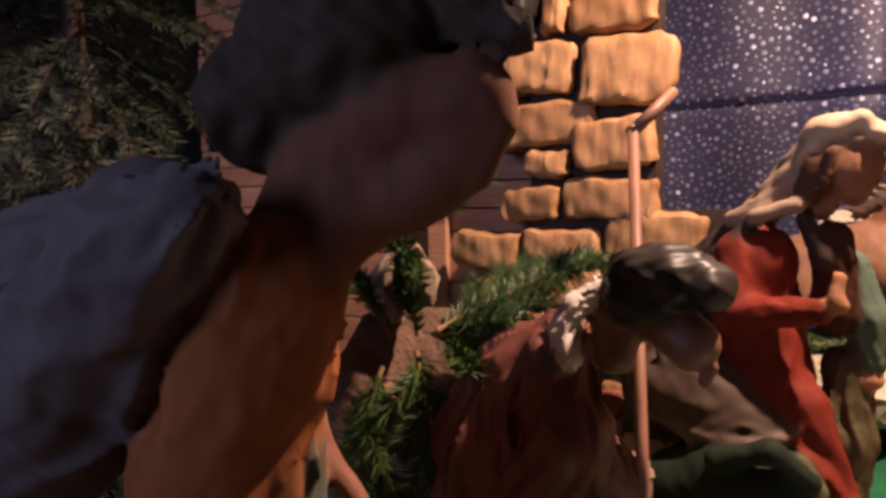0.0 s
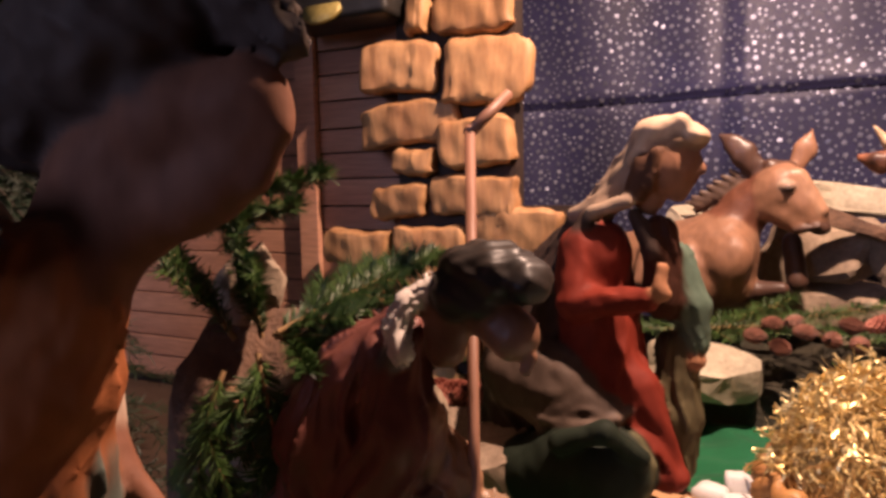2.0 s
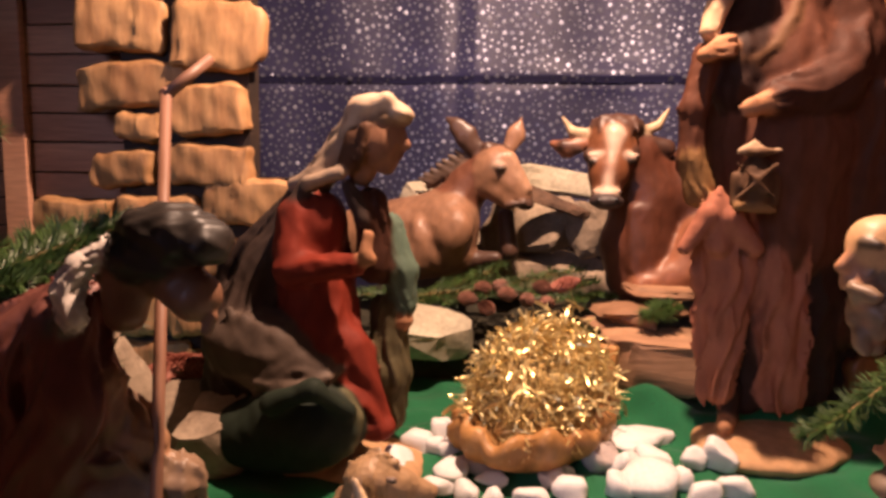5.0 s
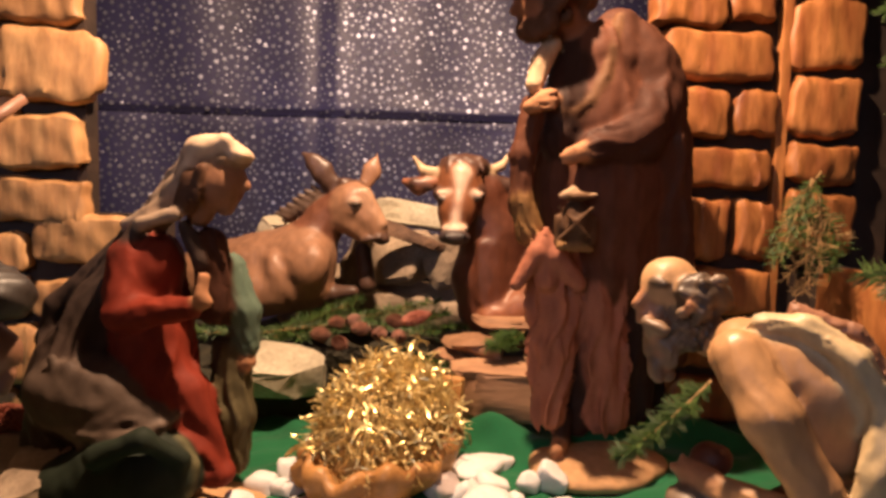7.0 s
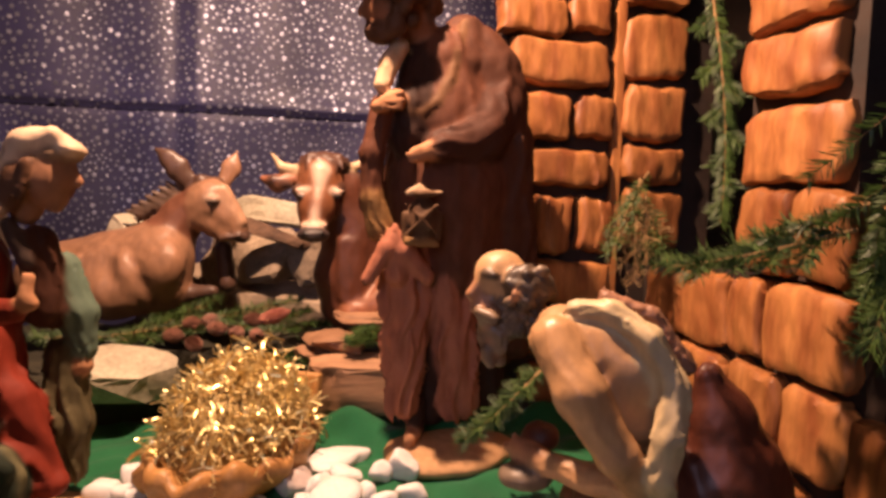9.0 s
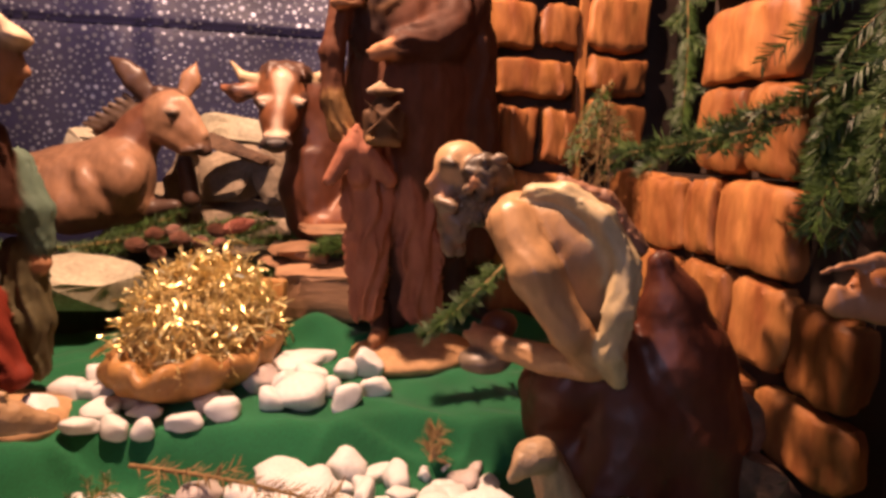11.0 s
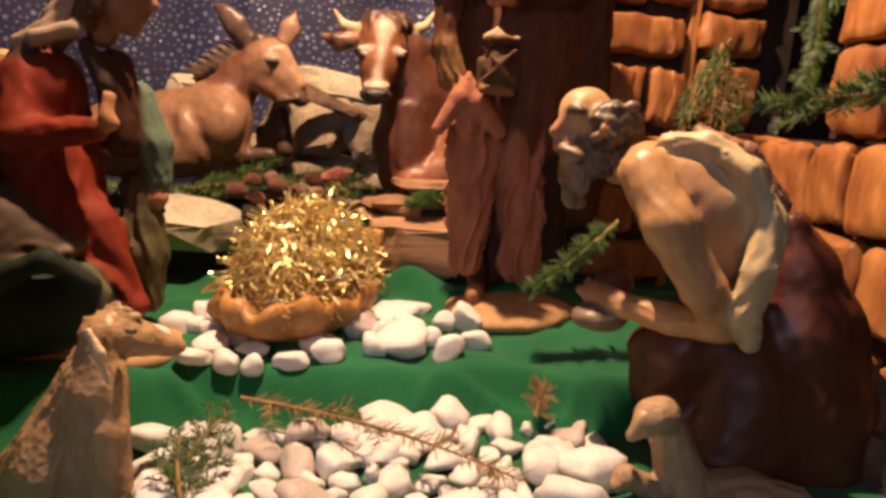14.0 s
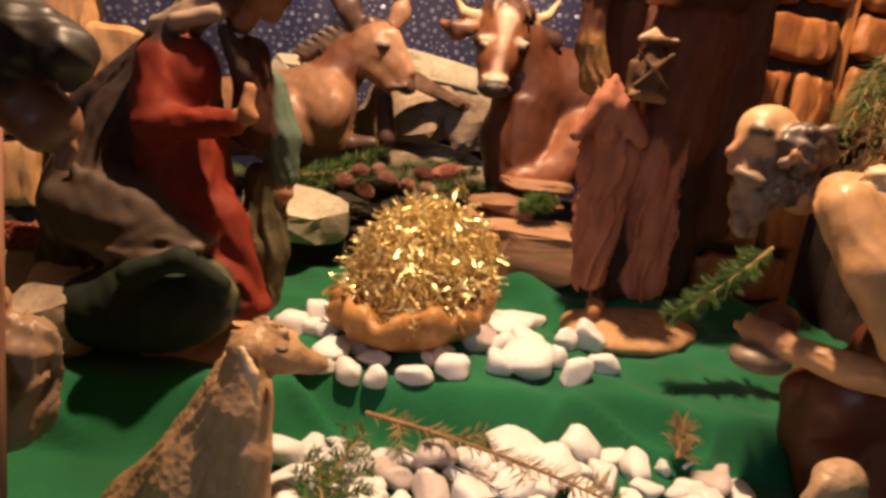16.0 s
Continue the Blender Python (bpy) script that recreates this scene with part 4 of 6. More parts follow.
    return tagged(new("standing_man_statue", c.mesh("standing_man_statue", MATTE_PAINT, 0.085)), "carved standing bearded man in brown robe holding a lantern", "statue")


standing_man()


def kneeling_old_man():
    c = Carving(0.0042)
    c.limb((0.851, 0.669, 0.330), (0.875, 0.669, 0.266), 0.0198, 0.0484, DARKROBE2, folds=0.0012, count=7, flat=0.78)
    c.limb((0.875, 0.669, 0.266), (0.893, 0.669, 0.183), 0.0484, 0.0803, DARKROBE2, folds=0.0012, count=7, flat=0.78)
    c.limb((0.893, 0.669, 0.183), (0.909, 0.669, 0.080), 0.0803, 0.0968, DARKROBE2, folds=0.0012, count=7, flat=0.78)
    c.limb((0.909, 0.669, 0.080), (0.917, 0.669, -0.045), 0.0968, 0.1056, DARKROBE2, folds=0.0012, count=7, flat=0.78)
    c.limb((0.748, 0.702, 0.148), (0.746, 0.724, 0.088), 0.0671, 0.0550, DARKROBE2, folds=0.0012, count=7, flat=0.78)
    c.limb((0.746, 0.724, 0.088), (0.762, 0.669, -0.027), 0.0550, 0.0561, DARKROBE2, folds=0.0012, count=7, flat=0.78)
    c.limb((0.726, 0.746, 0.134), (0.725, 0.746, 0.081), 0.0440, 0.0341, DARKROBE2, folds=0.001, flat=0.78)
    c.limb((0.773, 0.691, 0.216), (0.832, 0.669, 0.103), 0.0550, 0.0803, DARKROBE2, folds=0.0012, count=7, flat=0.78)
    c.limb((0.832, 0.669, 0.103), (0.801, 0.647, -0.010), 0.0803, 0.0715, DARKROBE2, folds=0.0012, count=7, flat=0.78)
    c.limb((0.638, 0.675, 0.397), (0.681, 0.650, 0.384), 0.030, 0.044, TAN, blend=0.025)
    c.limb((0.681, 0.650, 0.384), (0.712, 0.630, 0.353), 0.044, 0.051, TAN, blend=0.025)
    c.limb((0.712, 0.630, 0.353), (0.721, 0.625, 0.306), 0.051, 0.043, TAN, blend=0.025)
    c.lump((0.718, 0.668, 0.336), (0.062, 0.040, 0.053), TAN, blend=0.03)
    c.limb((0.729, 0.650, 0.327), (0.750, 0.640, 0.246), 0.036, 0.029, TAN, folds=0.0008, count=5, blend=0.02)
    c.limb((0.750, 0.640, 0.246), (0.758, 0.620, 0.206), 0.029, 0.019, TAN, folds=0.0008, count=5, blend=0.02)
    c.limb((0.616, 0.640, 0.391), (0.632, 0.598, 0.337), 0.030, 0.030, TAN, blend=0.01, folds=0.0008)
    c.limb((0.632, 0.598, 0.337), (0.674, 0.582, 0.268), 0.030, 0.025, TAN, blend=0.01, folds=0.0008)
    c.limb((0.674, 0.582, 0.268), (0.707, 0.585, 0.226), 0.025, 0.021, TAN, blend=0.01, folds=0.0008)
    c.limb((0.709, 0.588, 0.220), (0.675, 0.645, 0.212), 0.020, 0.020, TAN, blend=0.006, folds=0.0012)
    c.limb((0.675, 0.645, 0.212), (0.629, 0.700, 0.216), 0.020, 0.016, TAN, blend=0.006, folds=0.0012)
    c.limb((0.629, 0.700, 0.220), (0.613, 0.735, 0.218), 0.015, 0.016, SKIN, blend=0.005)
    c.limb((0.613, 0.740, 0.220), (0.609, 0.745, 0.235), 0.009, 0.005, SKIN, blend=0.004)
    c.limb((0.608, 0.742, 0.216), (0.599, 0.748, 0.220), 0.008, 0.006, SKIN, blend=0.004)
    c.lump((0.616, 0.715, 0.192), (0.039, 0.031, 0.019), HATGRAY, blend=0.004)
    c.lump((0.644, 0.740, 0.233), (0.027, 0.024, 0.022), DARKROBE2, blend=0.006)
    c.limb((0.642, 0.645, 0.427), (0.676, 0.615, 0.429), 0.012, 0.015, SCARF, blend=0.005, folds=0.0016, count=6, over=0.003)
    c.limb((0.676, 0.615, 0.429), (0.707, 0.580, 0.402), 0.015, 0.016, SCARF, blend=0.005, folds=0.0016, count=6, over=0.003)
    c.limb((0.707, 0.580, 0.402), (0.732, 0.565, 0.348), 0.016, 0.018, SCARF, blend=0.005, folds=0.0016, count=6, over=0.003)
    c.limb((0.732, 0.565, 0.348), (0.721, 0.555, 0.296), 0.018, 0.020, SCARF, blend=0.005, folds=0.0016, count=6, over=0.003)
    c.limb((0.721, 0.555, 0.296), (0.715, 0.560, 0.248), 0.020, 0.018, SCARF, blend=0.005, folds=0.0016, count=6, over=0.003)
    c.limb((0.715, 0.560, 0.248), (0.735, 0.570, 0.206), 0.018, 0.012, SCARF, blend=0.005, folds=0.0016, count=6, over=0.003)
    c.limb((0.685, 0.650, 0.440), (0.732, 0.620, 0.423), 0.010, 0.011, ROSE, blend=0.006, folds=0.002)
    c.limb((0.732, 0.620, 0.423), (0.772, 0.600, 0.363), 0.011, 0.012, ROSE, blend=0.006, folds=0.002)
    c.limb((0.629, 0.732, 0.393), (0.600, 0.748, 0.433), 0.026, 0.023, SKIN, blend=0.012)
    # bald crown lighter than the face: lamplight painted on its top
    c.lump((0.584, 0.753, 0.455), (0.037, 0.032, 0.034), LITSCALP, blend=0.006)
    c.lump((0.559, 0.753, 0.421), (0.015, 0.017, 0.021), SKIN, blend=0.008)
    c.lump((0.546, 0.748, 0.414), (0.006, 0.006, 0.011), SKIN, blend=0.005)
    c.lump((0.607, 0.721, 0.448), (0.031, 0.027, 0.025), GRAYHAIR, blend=0.005, rough=0.13)
    c.lump((0.626, 0.718, 0.444), (0.022, 0.022, 0.019), GRAYHAIR, blend=0.006, rough=0.13)
    c.lump((0.556, 0.737, 0.401), (0.010, 0.010, 0.011), BEARDGRAY, blend=0.003)
    c.lump((0.575, 0.730, 0.381), (0.010, 0.010, 0.012), BEARDGRAY, blend=0.003)
    c.lump((0.564, 0.737, 0.355), (0.010, 0.010, 0.012), BEARDGRAY, blend=0.003)
    c.lump((0.583, 0.742, 0.342), (0.010, 0.010, 0.011), BEARDGRAY, blend=0.003)
    c.lump((0.642, 0.737, 0.434), (0.017, 0.018, 0.012), GRAYHAIR, blend=0.005, rough=0.08)
    c.limb((0.579, 0.742, 0.421), (0.574, 0.753, 0.390), 0.016, 0.017, BEARDGRAY, blend=0.006, folds=0.004, count=9)
    c.limb((0.574, 0.753, 0.390), (0.581, 0.758, 0.347), 0.017, 0.015, BEARDGRAY, blend=0.006, folds=0.004, count=9)
    c.lump((0.564, 0.748, 0.380), (0.012, 0.015, 0.027), BEARDGRAY, blend=0.006, rough=0.14)
    c.lump((0.584, 0.697, 0.437), (0.005, 0.005, 0.008), SKIN, blend=0.004, over=0.002)
    c.lump((0.620, 0.702, 0.467), (0.0085, 0.008, 0.0075), BEARDGRAY, blend=0.003)
    c.lump((0.626, 0.702, 0.466), (0.0085, 0.008, 0.0075), GRAYHAIR, blend=0.003)
    c.lump((0.600, 0.700, 0.463), (0.0085, 0.008, 0.0075), GRAYHAIR, blend=0.003)
    c.lump((0.614, 0.703, 0.446), (0.0085, 0.008, 0.0075), BEARDGRAY, blend=0.003)
    c.lump((0.607, 0.698, 0.450), (0.0085, 0.008, 0.0075), GRAYHAIR, blend=0.003)
    c.lump((0.607, 0.696, 0.441), (0.0085, 0.008, 0.0075), GRAYHAIR, blend=0.003)
    c.lump((0.597, 0.703, 0.447), (0.0085, 0.008, 0.0075), BEARDGRAY, blend=0.003)
    c.lump((0.591, 0.702, 0.434), (0.0085, 0.008, 0.0075), GRAYHAIR, blend=0.003)
    c.lump((0.601, 0.697, 0.428), (0.0085, 0.008, 0.0075), GRAYHAIR, blend=0.003)
    c.lump((0.605, 0.697, 0.428), (0.0085, 0.008, 0.0075), GRAYHAIR, blend=0.003)
    c.lump((0.605, 0.703, 0.426), (0.0085, 0.008, 0.0075), GRAYHAIR, blend=0.003)
    c.lump((0.602, 0.700, 0.430), (0.0085, 0.008, 0.0075), GRAYHAIR, blend=0.003)
    c.lump((0.580, 0.704, 0.427), (0.0085, 0.008, 0.0075), BEARDGRAY, blend=0.003)
    c.lump((0.597, 0.703, 0.417), (0.0085, 0.008, 0.0075), GRAYHAIR, blend=0.003)
    c.lump((0.569, 0.732, 0.409), (0.0075, 0.008, 0.0085), ROSE, blend=0.003)
    c.lump((0.565, 0.731, 0.403), (0.0075, 0.008, 0.0085), BEARDGRAY, blend=0.003)
    c.lump((0.568, 0.736, 0.397), (0.0075, 0.008, 0.0085), BEARDGRAY, blend=0.003)
    c.lump((0.562, 0.736, 0.390), (0.0075, 0.008, 0.0085), ROSE, blend=0.003)
    c.lump((0.568, 0.733, 0.384), (0.0075, 0.008, 0.0085), BEARDGRAY, blend=0.003)
    c.lump((0.578, 0.735, 0.378), (0.0075, 0.008, 0.0085), BEARDGRAY, blend=0.003)
    c.lump((0.568, 0.735, 0.371), (0.0075, 0.008, 0.0085), ROSE, blend=0.003)
    c.lump((0.575, 0.731, 0.365), (0.0075, 0.008, 0.0085), BEARDGRAY, blend=0.003)
    c.lump((0.581, 0.731, 0.359), (0.0075, 0.008, 0.0085), BEARDGRAY, blend=0.003)
    c.lump((0.576, 0.738, 0.352), (0.0075, 0.008, 0.0085), ROSE, blend=0.003)
    c.lump((0.562, 0.737, 0.346), (0.0075, 0.008, 0.0085), BEARDGRAY, blend=0.003)
    c.lump((0.569, 0.735, 0.340), (0.0075, 0.008, 0.0085), BEARDGRAY, blend=0.003)
    c.limb((0.556, 0.748, 0.452), (0.541, 0.748, 0.430), 0.0055, 0.0085, SKIN, blend=0.005)
    c.limb((0.556, 0.735, 0.460), (0.566, 0.722, 0.458), 0.006, 0.006, GRAYHAIR, blend=0.004)
    c.limb((0.549, 0.735, 0.409), (0.566, 0.718, 0.402), 0.007, 0.008, BEARDGRAY, blend=0.004)
    c.limb((0.622, 0.718, 0.432), (0.600, 0.722, 0.388), 0.017, 0.014, GRAYHAIR, blend=0.005, folds=0.004, count=9)
    c.limb((0.596, 0.725, 0.405), (0.580, 0.735, 0.372), 0.014, 0.013, BEARDGRAY, blend=0.005, folds=0.004, count=9)
    return tagged(new("kneeling_old_man_statue", c.mesh("kneeling_old_man_statue", PAINTED, 0.0)), "carved kneeling bald man in tan shirt and dark red robe", "statue")


kneeling_old_man()


def kneeling_boy():
    c = Carving(0.0032)
    c.limb((-0.243, 0.565, 0.397), (-0.288, 0.565, 0.353), 0.029, 0.050, MAROON, folds=0.0034, count=11)
    c.limb((-0.288, 0.565, 0.353), (-0.323, 0.570, 0.281), 0.050, 0.073, MAROON, folds=0.0034, count=11)
    c.limb((-0.323, 0.570, 0.281), (-0.351, 0.580, 0.169), 0.073, 0.089, MAROON, folds=0.0034, count=11)
    c.limb((-0.351, 0.580, 0.169), (-0.372, 0.600, 0.072), 0.089, 0.100, MAROON, folds=0.0034, count=11)
    c.limb((-0.244, 0.550, 0.377), (-0.220, 0.530, 0.310), 0.034, 0.038, MAROON, folds=0.003, count=8)
    c.limb((-0.220, 0.530, 0.310), (-0.255, 0.530, 0.213), 0.038, 0.051, MAROON, folds=0.003, count=8)
    c.limb((-0.299, 0.600, 0.388), (-0.374, 0.620, 0.346), 0.023, 0.033, MAROON, folds=0.003)
    c.limb((-0.199, 0.545, 0.452), (-0.216, 0.533, 0.437), 0.010, 0.012, FLEECE, blend=0.005, folds=0.0022, count=8)
    c.limb((-0.216, 0.533, 0.437), (-0.226, 0.526, 0.414), 0.012, 0.013, FLEECE, blend=0.005, folds=0.0022, count=8)
    c.limb((-0.226, 0.526, 0.414), (-0.215, 0.520, 0.390), 0.013, 0.012, FLEECE, blend=0.005, folds=0.0022, count=8)
    c.limb((-0.226, 0.525, 0.384), (-0.249, 0.530, 0.364), 0.014, 0.012, SLATE, blend=0.006)
    c.limb((-0.186, 0.560, 0.424), (-0.184, 0.550, 0.390), 0.025, 0.019, DARKSKIN, blend=0.014)
    c.limb((-0.143, 0.560, 0.427), (-0.117, 0.555, 0.409), 0.025, 0.025, DARKSKIN, blend=0.014)
    c.limb((-0.098, 0.550, 0.390), (-0.104, 0.550, 0.378), 0.006, 0.007, DARKSKIN, blend=0.006)
    c.lump((-0.143, 0.560, 0.464), (0.052, 0.040, 0.032), BOYHAIR, blend=0.004, rough=0.06)
    c.lump((-0.147, 0.545, 0.437), (0.021, 0.021, 0.014), BOYHAIR, blend=0.008, rough=0.06)
    c.lump((-0.167, 0.555, 0.445), (0.031, 0.038, 0.027), BOYHAIR, blend=0.006, rough=0.06)
    c.lump((-0.102, 0.555, 0.459), (0.022, 0.032, 0.022), BOYHAIR, blend=0.005, rough=0.05)
    c.limb((-0.192, 0.535, 0.328), (-0.202, 0.530, 0.295), 0.016, 0.014, TAN2, blend=0.008, folds=0.002)
    c.limb((-0.190, 0.550, 0.283), (-0.178, 0.550, 0.261), 0.026, 0.029, TAN2, blend=0.01, folds=0.003)
    c.limb((-0.198, 0.540, 0.227), (-0.147, 0.560, 0.218), 0.034, 0.029, TAUPE, blend=0.01, folds=0.004, count=7)
    c.limb((-0.147, 0.560, 0.218), (-0.160, 0.560, 0.162), 0.029, 0.035, TAUPE, blend=0.01, folds=0.004, count=7)
    c.limb((-0.492, 0.580, 0.230), (-0.438, 0.560, 0.214), 0.016, 0.014, CREAM2, blend=0.006, folds=0.002)
    return tagged(new("kneeling_boy_statue", c.mesh("kneeling_boy_statue", PAINTED, 0.0)), "carved dark-haired boy bowing in a dark maroon coat with fleece collar", "statue")


kneeling_boy()


def bowing_shepherd():
    c = Carving(0.0042)
    c.limb((-0.271, 0.216, 0.493), (-0.287, 0.216, 0.439), 0.0363, 0.0456, TUNIC, folds=0.002, count=8)
    c.limb((-0.287, 0.216, 0.439), (-0.312, 0.216, 0.373), 0.0456, 0.0549, TUNIC, folds=0.002, count=8)
    c.limb((-0.312, 0.216, 0.373), (-0.357, 0.229, 0.239), 0.0549, 0.0716, TUNIC, folds=0.002, count=8)
    c.limb((-0.357, 0.229, 0.239), (-0.375, 0.229, 0.024), 0.0716, 0.0921, TUNIC, folds=0.002, count=8)
    c.limb((-0.249, 0.225, 0.468), (-0.264, 0.225, 0.440), 0.0223, 0.0270, TUNIC, folds=0.002)
    c.limb((-0.264, 0.225, 0.440), (-0.291, 0.225, 0.398), 0.0270, 0.0316, TUNIC, folds=0.002)
    c.limb((-0.264, 0.169, 0.533), (-0.314, 0.174, 0.507), 0.0242, 0.0456, GRAYSHAWL, folds=0.0035, count=7, blend=0.008)
    c.limb((-0.314, 0.174, 0.507), (-0.359, 0.174, 0.465), 0.0456, 0.0558, GRAYSHAWL, folds=0.0035, count=7, blend=0.008)
    c.limb((-0.359, 0.174, 0.465), (-0.458, 0.183, 0.389), 0.0558, 0.0651, GRAYSHAWL, folds=0.0035, count=7, blend=0.008)
    c.limb((-0.466, 0.229, 0.508), (-0.578, 0.229, 0.465), 0.0456, 0.0707, GRAYSHAWL, folds=0.0022)
    c.lump((-0.349, 0.198, 0.504), (0.060, 0.051, 0.061), GRAYSHAWL, blend=0.012, rough=0.015)
    c.limb((-0.274, 0.248, 0.518), (-0.259, 0.257, 0.549), 0.0326, 0.0316, SHEPSKIN, blend=0.01)
    c.limb((-0.249, 0.257, 0.559), (-0.214, 0.267, 0.581), 0.0316, 0.0335, SHEPSKIN, blend=0.02)
    c.limb((-0.214, 0.267, 0.581), (-0.170, 0.271, 0.593), 0.0335, 0.0233, SHEPSKIN, blend=0.02)
    c.limb((-0.156, 0.271, 0.591), (-0.143, 0.271, 0.575), 0.0149, 0.0056, SHEPSKIN, blend=0.015)
    c.limb((-0.165, 0.269, 0.572), (-0.176, 0.265, 0.550), 0.0158, 0.0130, SHEPSKIN, blend=0.02)
    c.limb((-0.176, 0.265, 0.550), (-0.196, 0.259, 0.538), 0.0130, 0.0140, SHEPSKIN, blend=0.02)
    c.limb((-0.196, 0.259, 0.538), (-0.222, 0.252, 0.531), 0.0140, 0.0177, SHEPSKIN, blend=0.02)
    c.limb((-0.151, 0.269, 0.560), (-0.157, 0.268, 0.550), 0.0037, 0.0065, SHEPSKIN, blend=0.012)
    c.limb((-0.233, 0.250, 0.533), (-0.256, 0.231, 0.492), 0.0214, 0.0251, SHEPSKIN, blend=0.02)
    c.lump((-0.232, 0.248, 0.525), (0.014, 0.015, 0.014), SHEPSKIN, blend=0.015)
    c.lump((-0.252, 0.271, 0.627), (0.068, 0.064, 0.058), DARKHAIR, blend=0.006, rough=0.045)
    c.lump((-0.298, 0.262, 0.598), (0.049, 0.060, 0.047), DARKHAIR, blend=0.006, rough=0.045)
    c.limb((-0.228, 0.285, 0.653), (-0.172, 0.285, 0.641), 0.0288, 0.0242, DARKHAIR, blend=0.006, folds=0.003, count=7)
    c.limb((-0.172, 0.285, 0.641), (-0.146, 0.281, 0.623), 0.0242, 0.0130, DARKHAIR, blend=0.006, folds=0.003, count=7)
    c.limb((-0.296, 0.276, 0.412), (-0.299, 0.276, 0.395), 0.0084, 0.0093, CREAM2, blend=0.005, folds=0.001)
    c.limb((-0.299, 0.276, 0.395), (-0.279, 0.271, 0.367), 0.0074, 0.0084, SHEPSKIN, blend=0.006)
    c.limb((-0.279, 0.271, 0.367), (-0.236, 0.267, 0.336), 0.0084, 0.0074, SHEPSKIN, blend=0.006)
    c.limb((-0.283, 0.229, 0.382), (-0.312, 0.239, 0.213), 0.0307, 0.0549, SLATE2, folds=0.003)
    c.limb((-0.312, 0.239, 0.213), (-0.325, 0.239, 0.049), 0.0549, 0.0651, SLATE2, folds=0.003)
    return tagged(new("bowing_shepherd_statue", c.mesh("bowing_shepherd_statue", MATTE_PAINT, 0.0)), "dark carved bowing shepherd in an orange-brown tunic and grey shawl", "statue")


bowing_shepherd()


def donkey():
    c = Carving(0.0046)
    c.limb((0.004, 1.530, 0.398), (-0.083, 1.560, 0.368), 0.088, 0.092, DONKEY, blend=0.02)
    c.limb((-0.083, 1.560, 0.368), (-0.223, 1.600, 0.342), 0.092, 0.088, DONKEY, blend=0.02)
    c.limb((0.025, 1.500, 0.348), (-0.082, 1.500, 0.329), 0.063, 0.065, DONKEY, blend=0.02)
    c.lump((0.032, 1.500, 0.408), (0.058, 0.066, 0.071), DONKEY, blend=0.02)
    # neck darker than head and body: its shadow put into the paint
    c.limb((0.020, 1.530, 0.432), (0.069, 1.530, 0.499), 0.062, 0.046, NECKSHADE_LIP, blend=0.02)
    c.limb((0.069, 1.530, 0.499), (0.101, 1.520, 0.534), 0.046, 0.040, NECKSHADE_LIP, blend=0.02)
    c.lump((0.123, 1.505, 0.532), (0.047, 0.046, 0.050), DONKEY, blend=0.012)
    c.limb((0.135, 1.503, 0.546), (0.168, 1.495, 0.501), 0.041, 0.033, DONKEY, blend=0.014)
    c.limb((0.168, 1.495, 0.501), (0.191, 1.490, 0.475), 0.033, 0.025, DONKEY, blend=0.014)
    c.limb((0.111, 1.500, 0.498), (0.161, 1.492, 0.468), 0.029, 0.025, DONKEY, blend=0.012)
    c.limb((0.162, 1.482, 0.562), (0.203, 1.474, 0.492), 0.015, 0.012, DONKEYNOSE, blend=0.01, over=0.001)
    c.lump((0.200, 1.483, 0.457), (0.020, 0.021, 0.015), DONKEYDARK, blend=0.006, over=0.004)
    c.limb((0.157, 1.468, 0.453), (0.196, 1.462, 0.461), 0.006, 0.006, DONKEYDARK, blend=0.004, over=0.002)
    c.lump((0.140, 1.459, 0.541), (0.016, 0.009, 0.010), EYERIM, blend=0.003, over=0.002)
    c.lump((0.141, 1.456, 0.536), (0.011, 0.009, 0.007), EYE, blend=0.002, over=0.002)
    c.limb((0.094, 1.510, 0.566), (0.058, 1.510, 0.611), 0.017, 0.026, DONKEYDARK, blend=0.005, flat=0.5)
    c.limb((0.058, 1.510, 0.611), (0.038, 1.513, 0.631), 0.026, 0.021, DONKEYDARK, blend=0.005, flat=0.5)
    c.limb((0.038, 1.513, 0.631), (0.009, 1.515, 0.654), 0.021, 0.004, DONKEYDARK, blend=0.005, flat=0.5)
    c.limb((0.155, 1.530, 0.578), (0.173, 1.535, 0.616), 0.016, 0.023, DONKEY, blend=0.005, flat=0.5)
    c.limb((0.173, 1.535, 0.616), (0.186, 1.540, 0.657), 0.023, 0.003, DONKEY, blend=0.005, flat=0.5)
    c.limb((0.146, 1.512, 0.583), (0.108, 1.505, 0.585), 0.011, 0.013, DONKEYDARK, blend=0.006)
    c.limb((0.084, 1.535, 0.582), (0.046, 1.540, 0.544), 0.015, 0.019, MANE, blend=0.005, folds=0.005, count=11)
    c.limb((0.046, 1.540, 0.544), (0.011, 1.550, 0.516), 0.019, 0.016, MANE, blend=0.005, folds=0.005, count=11)
    c.limb((0.011, 1.550, 0.516), (-0.033, 1.560, 0.494), 0.016, 0.011, MANE, blend=0.005, folds=0.005, count=11)
    # legs in the dark colour so that they sink into the shaded gap
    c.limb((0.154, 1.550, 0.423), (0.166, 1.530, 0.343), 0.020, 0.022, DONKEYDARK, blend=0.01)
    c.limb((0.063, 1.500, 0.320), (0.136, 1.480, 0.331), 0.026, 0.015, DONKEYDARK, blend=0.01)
    c.lump((0.040, 1.445, 0.392), (0.040, 0.030, 0.050), DONKEY, blend=0.022, turn=(0, 25, 0))
    c.lump((-0.035, 1.462, 0.372), (0.026, 0.030, 0.052), DONKEY, blend=0.016, turn=(0, -18, 0))
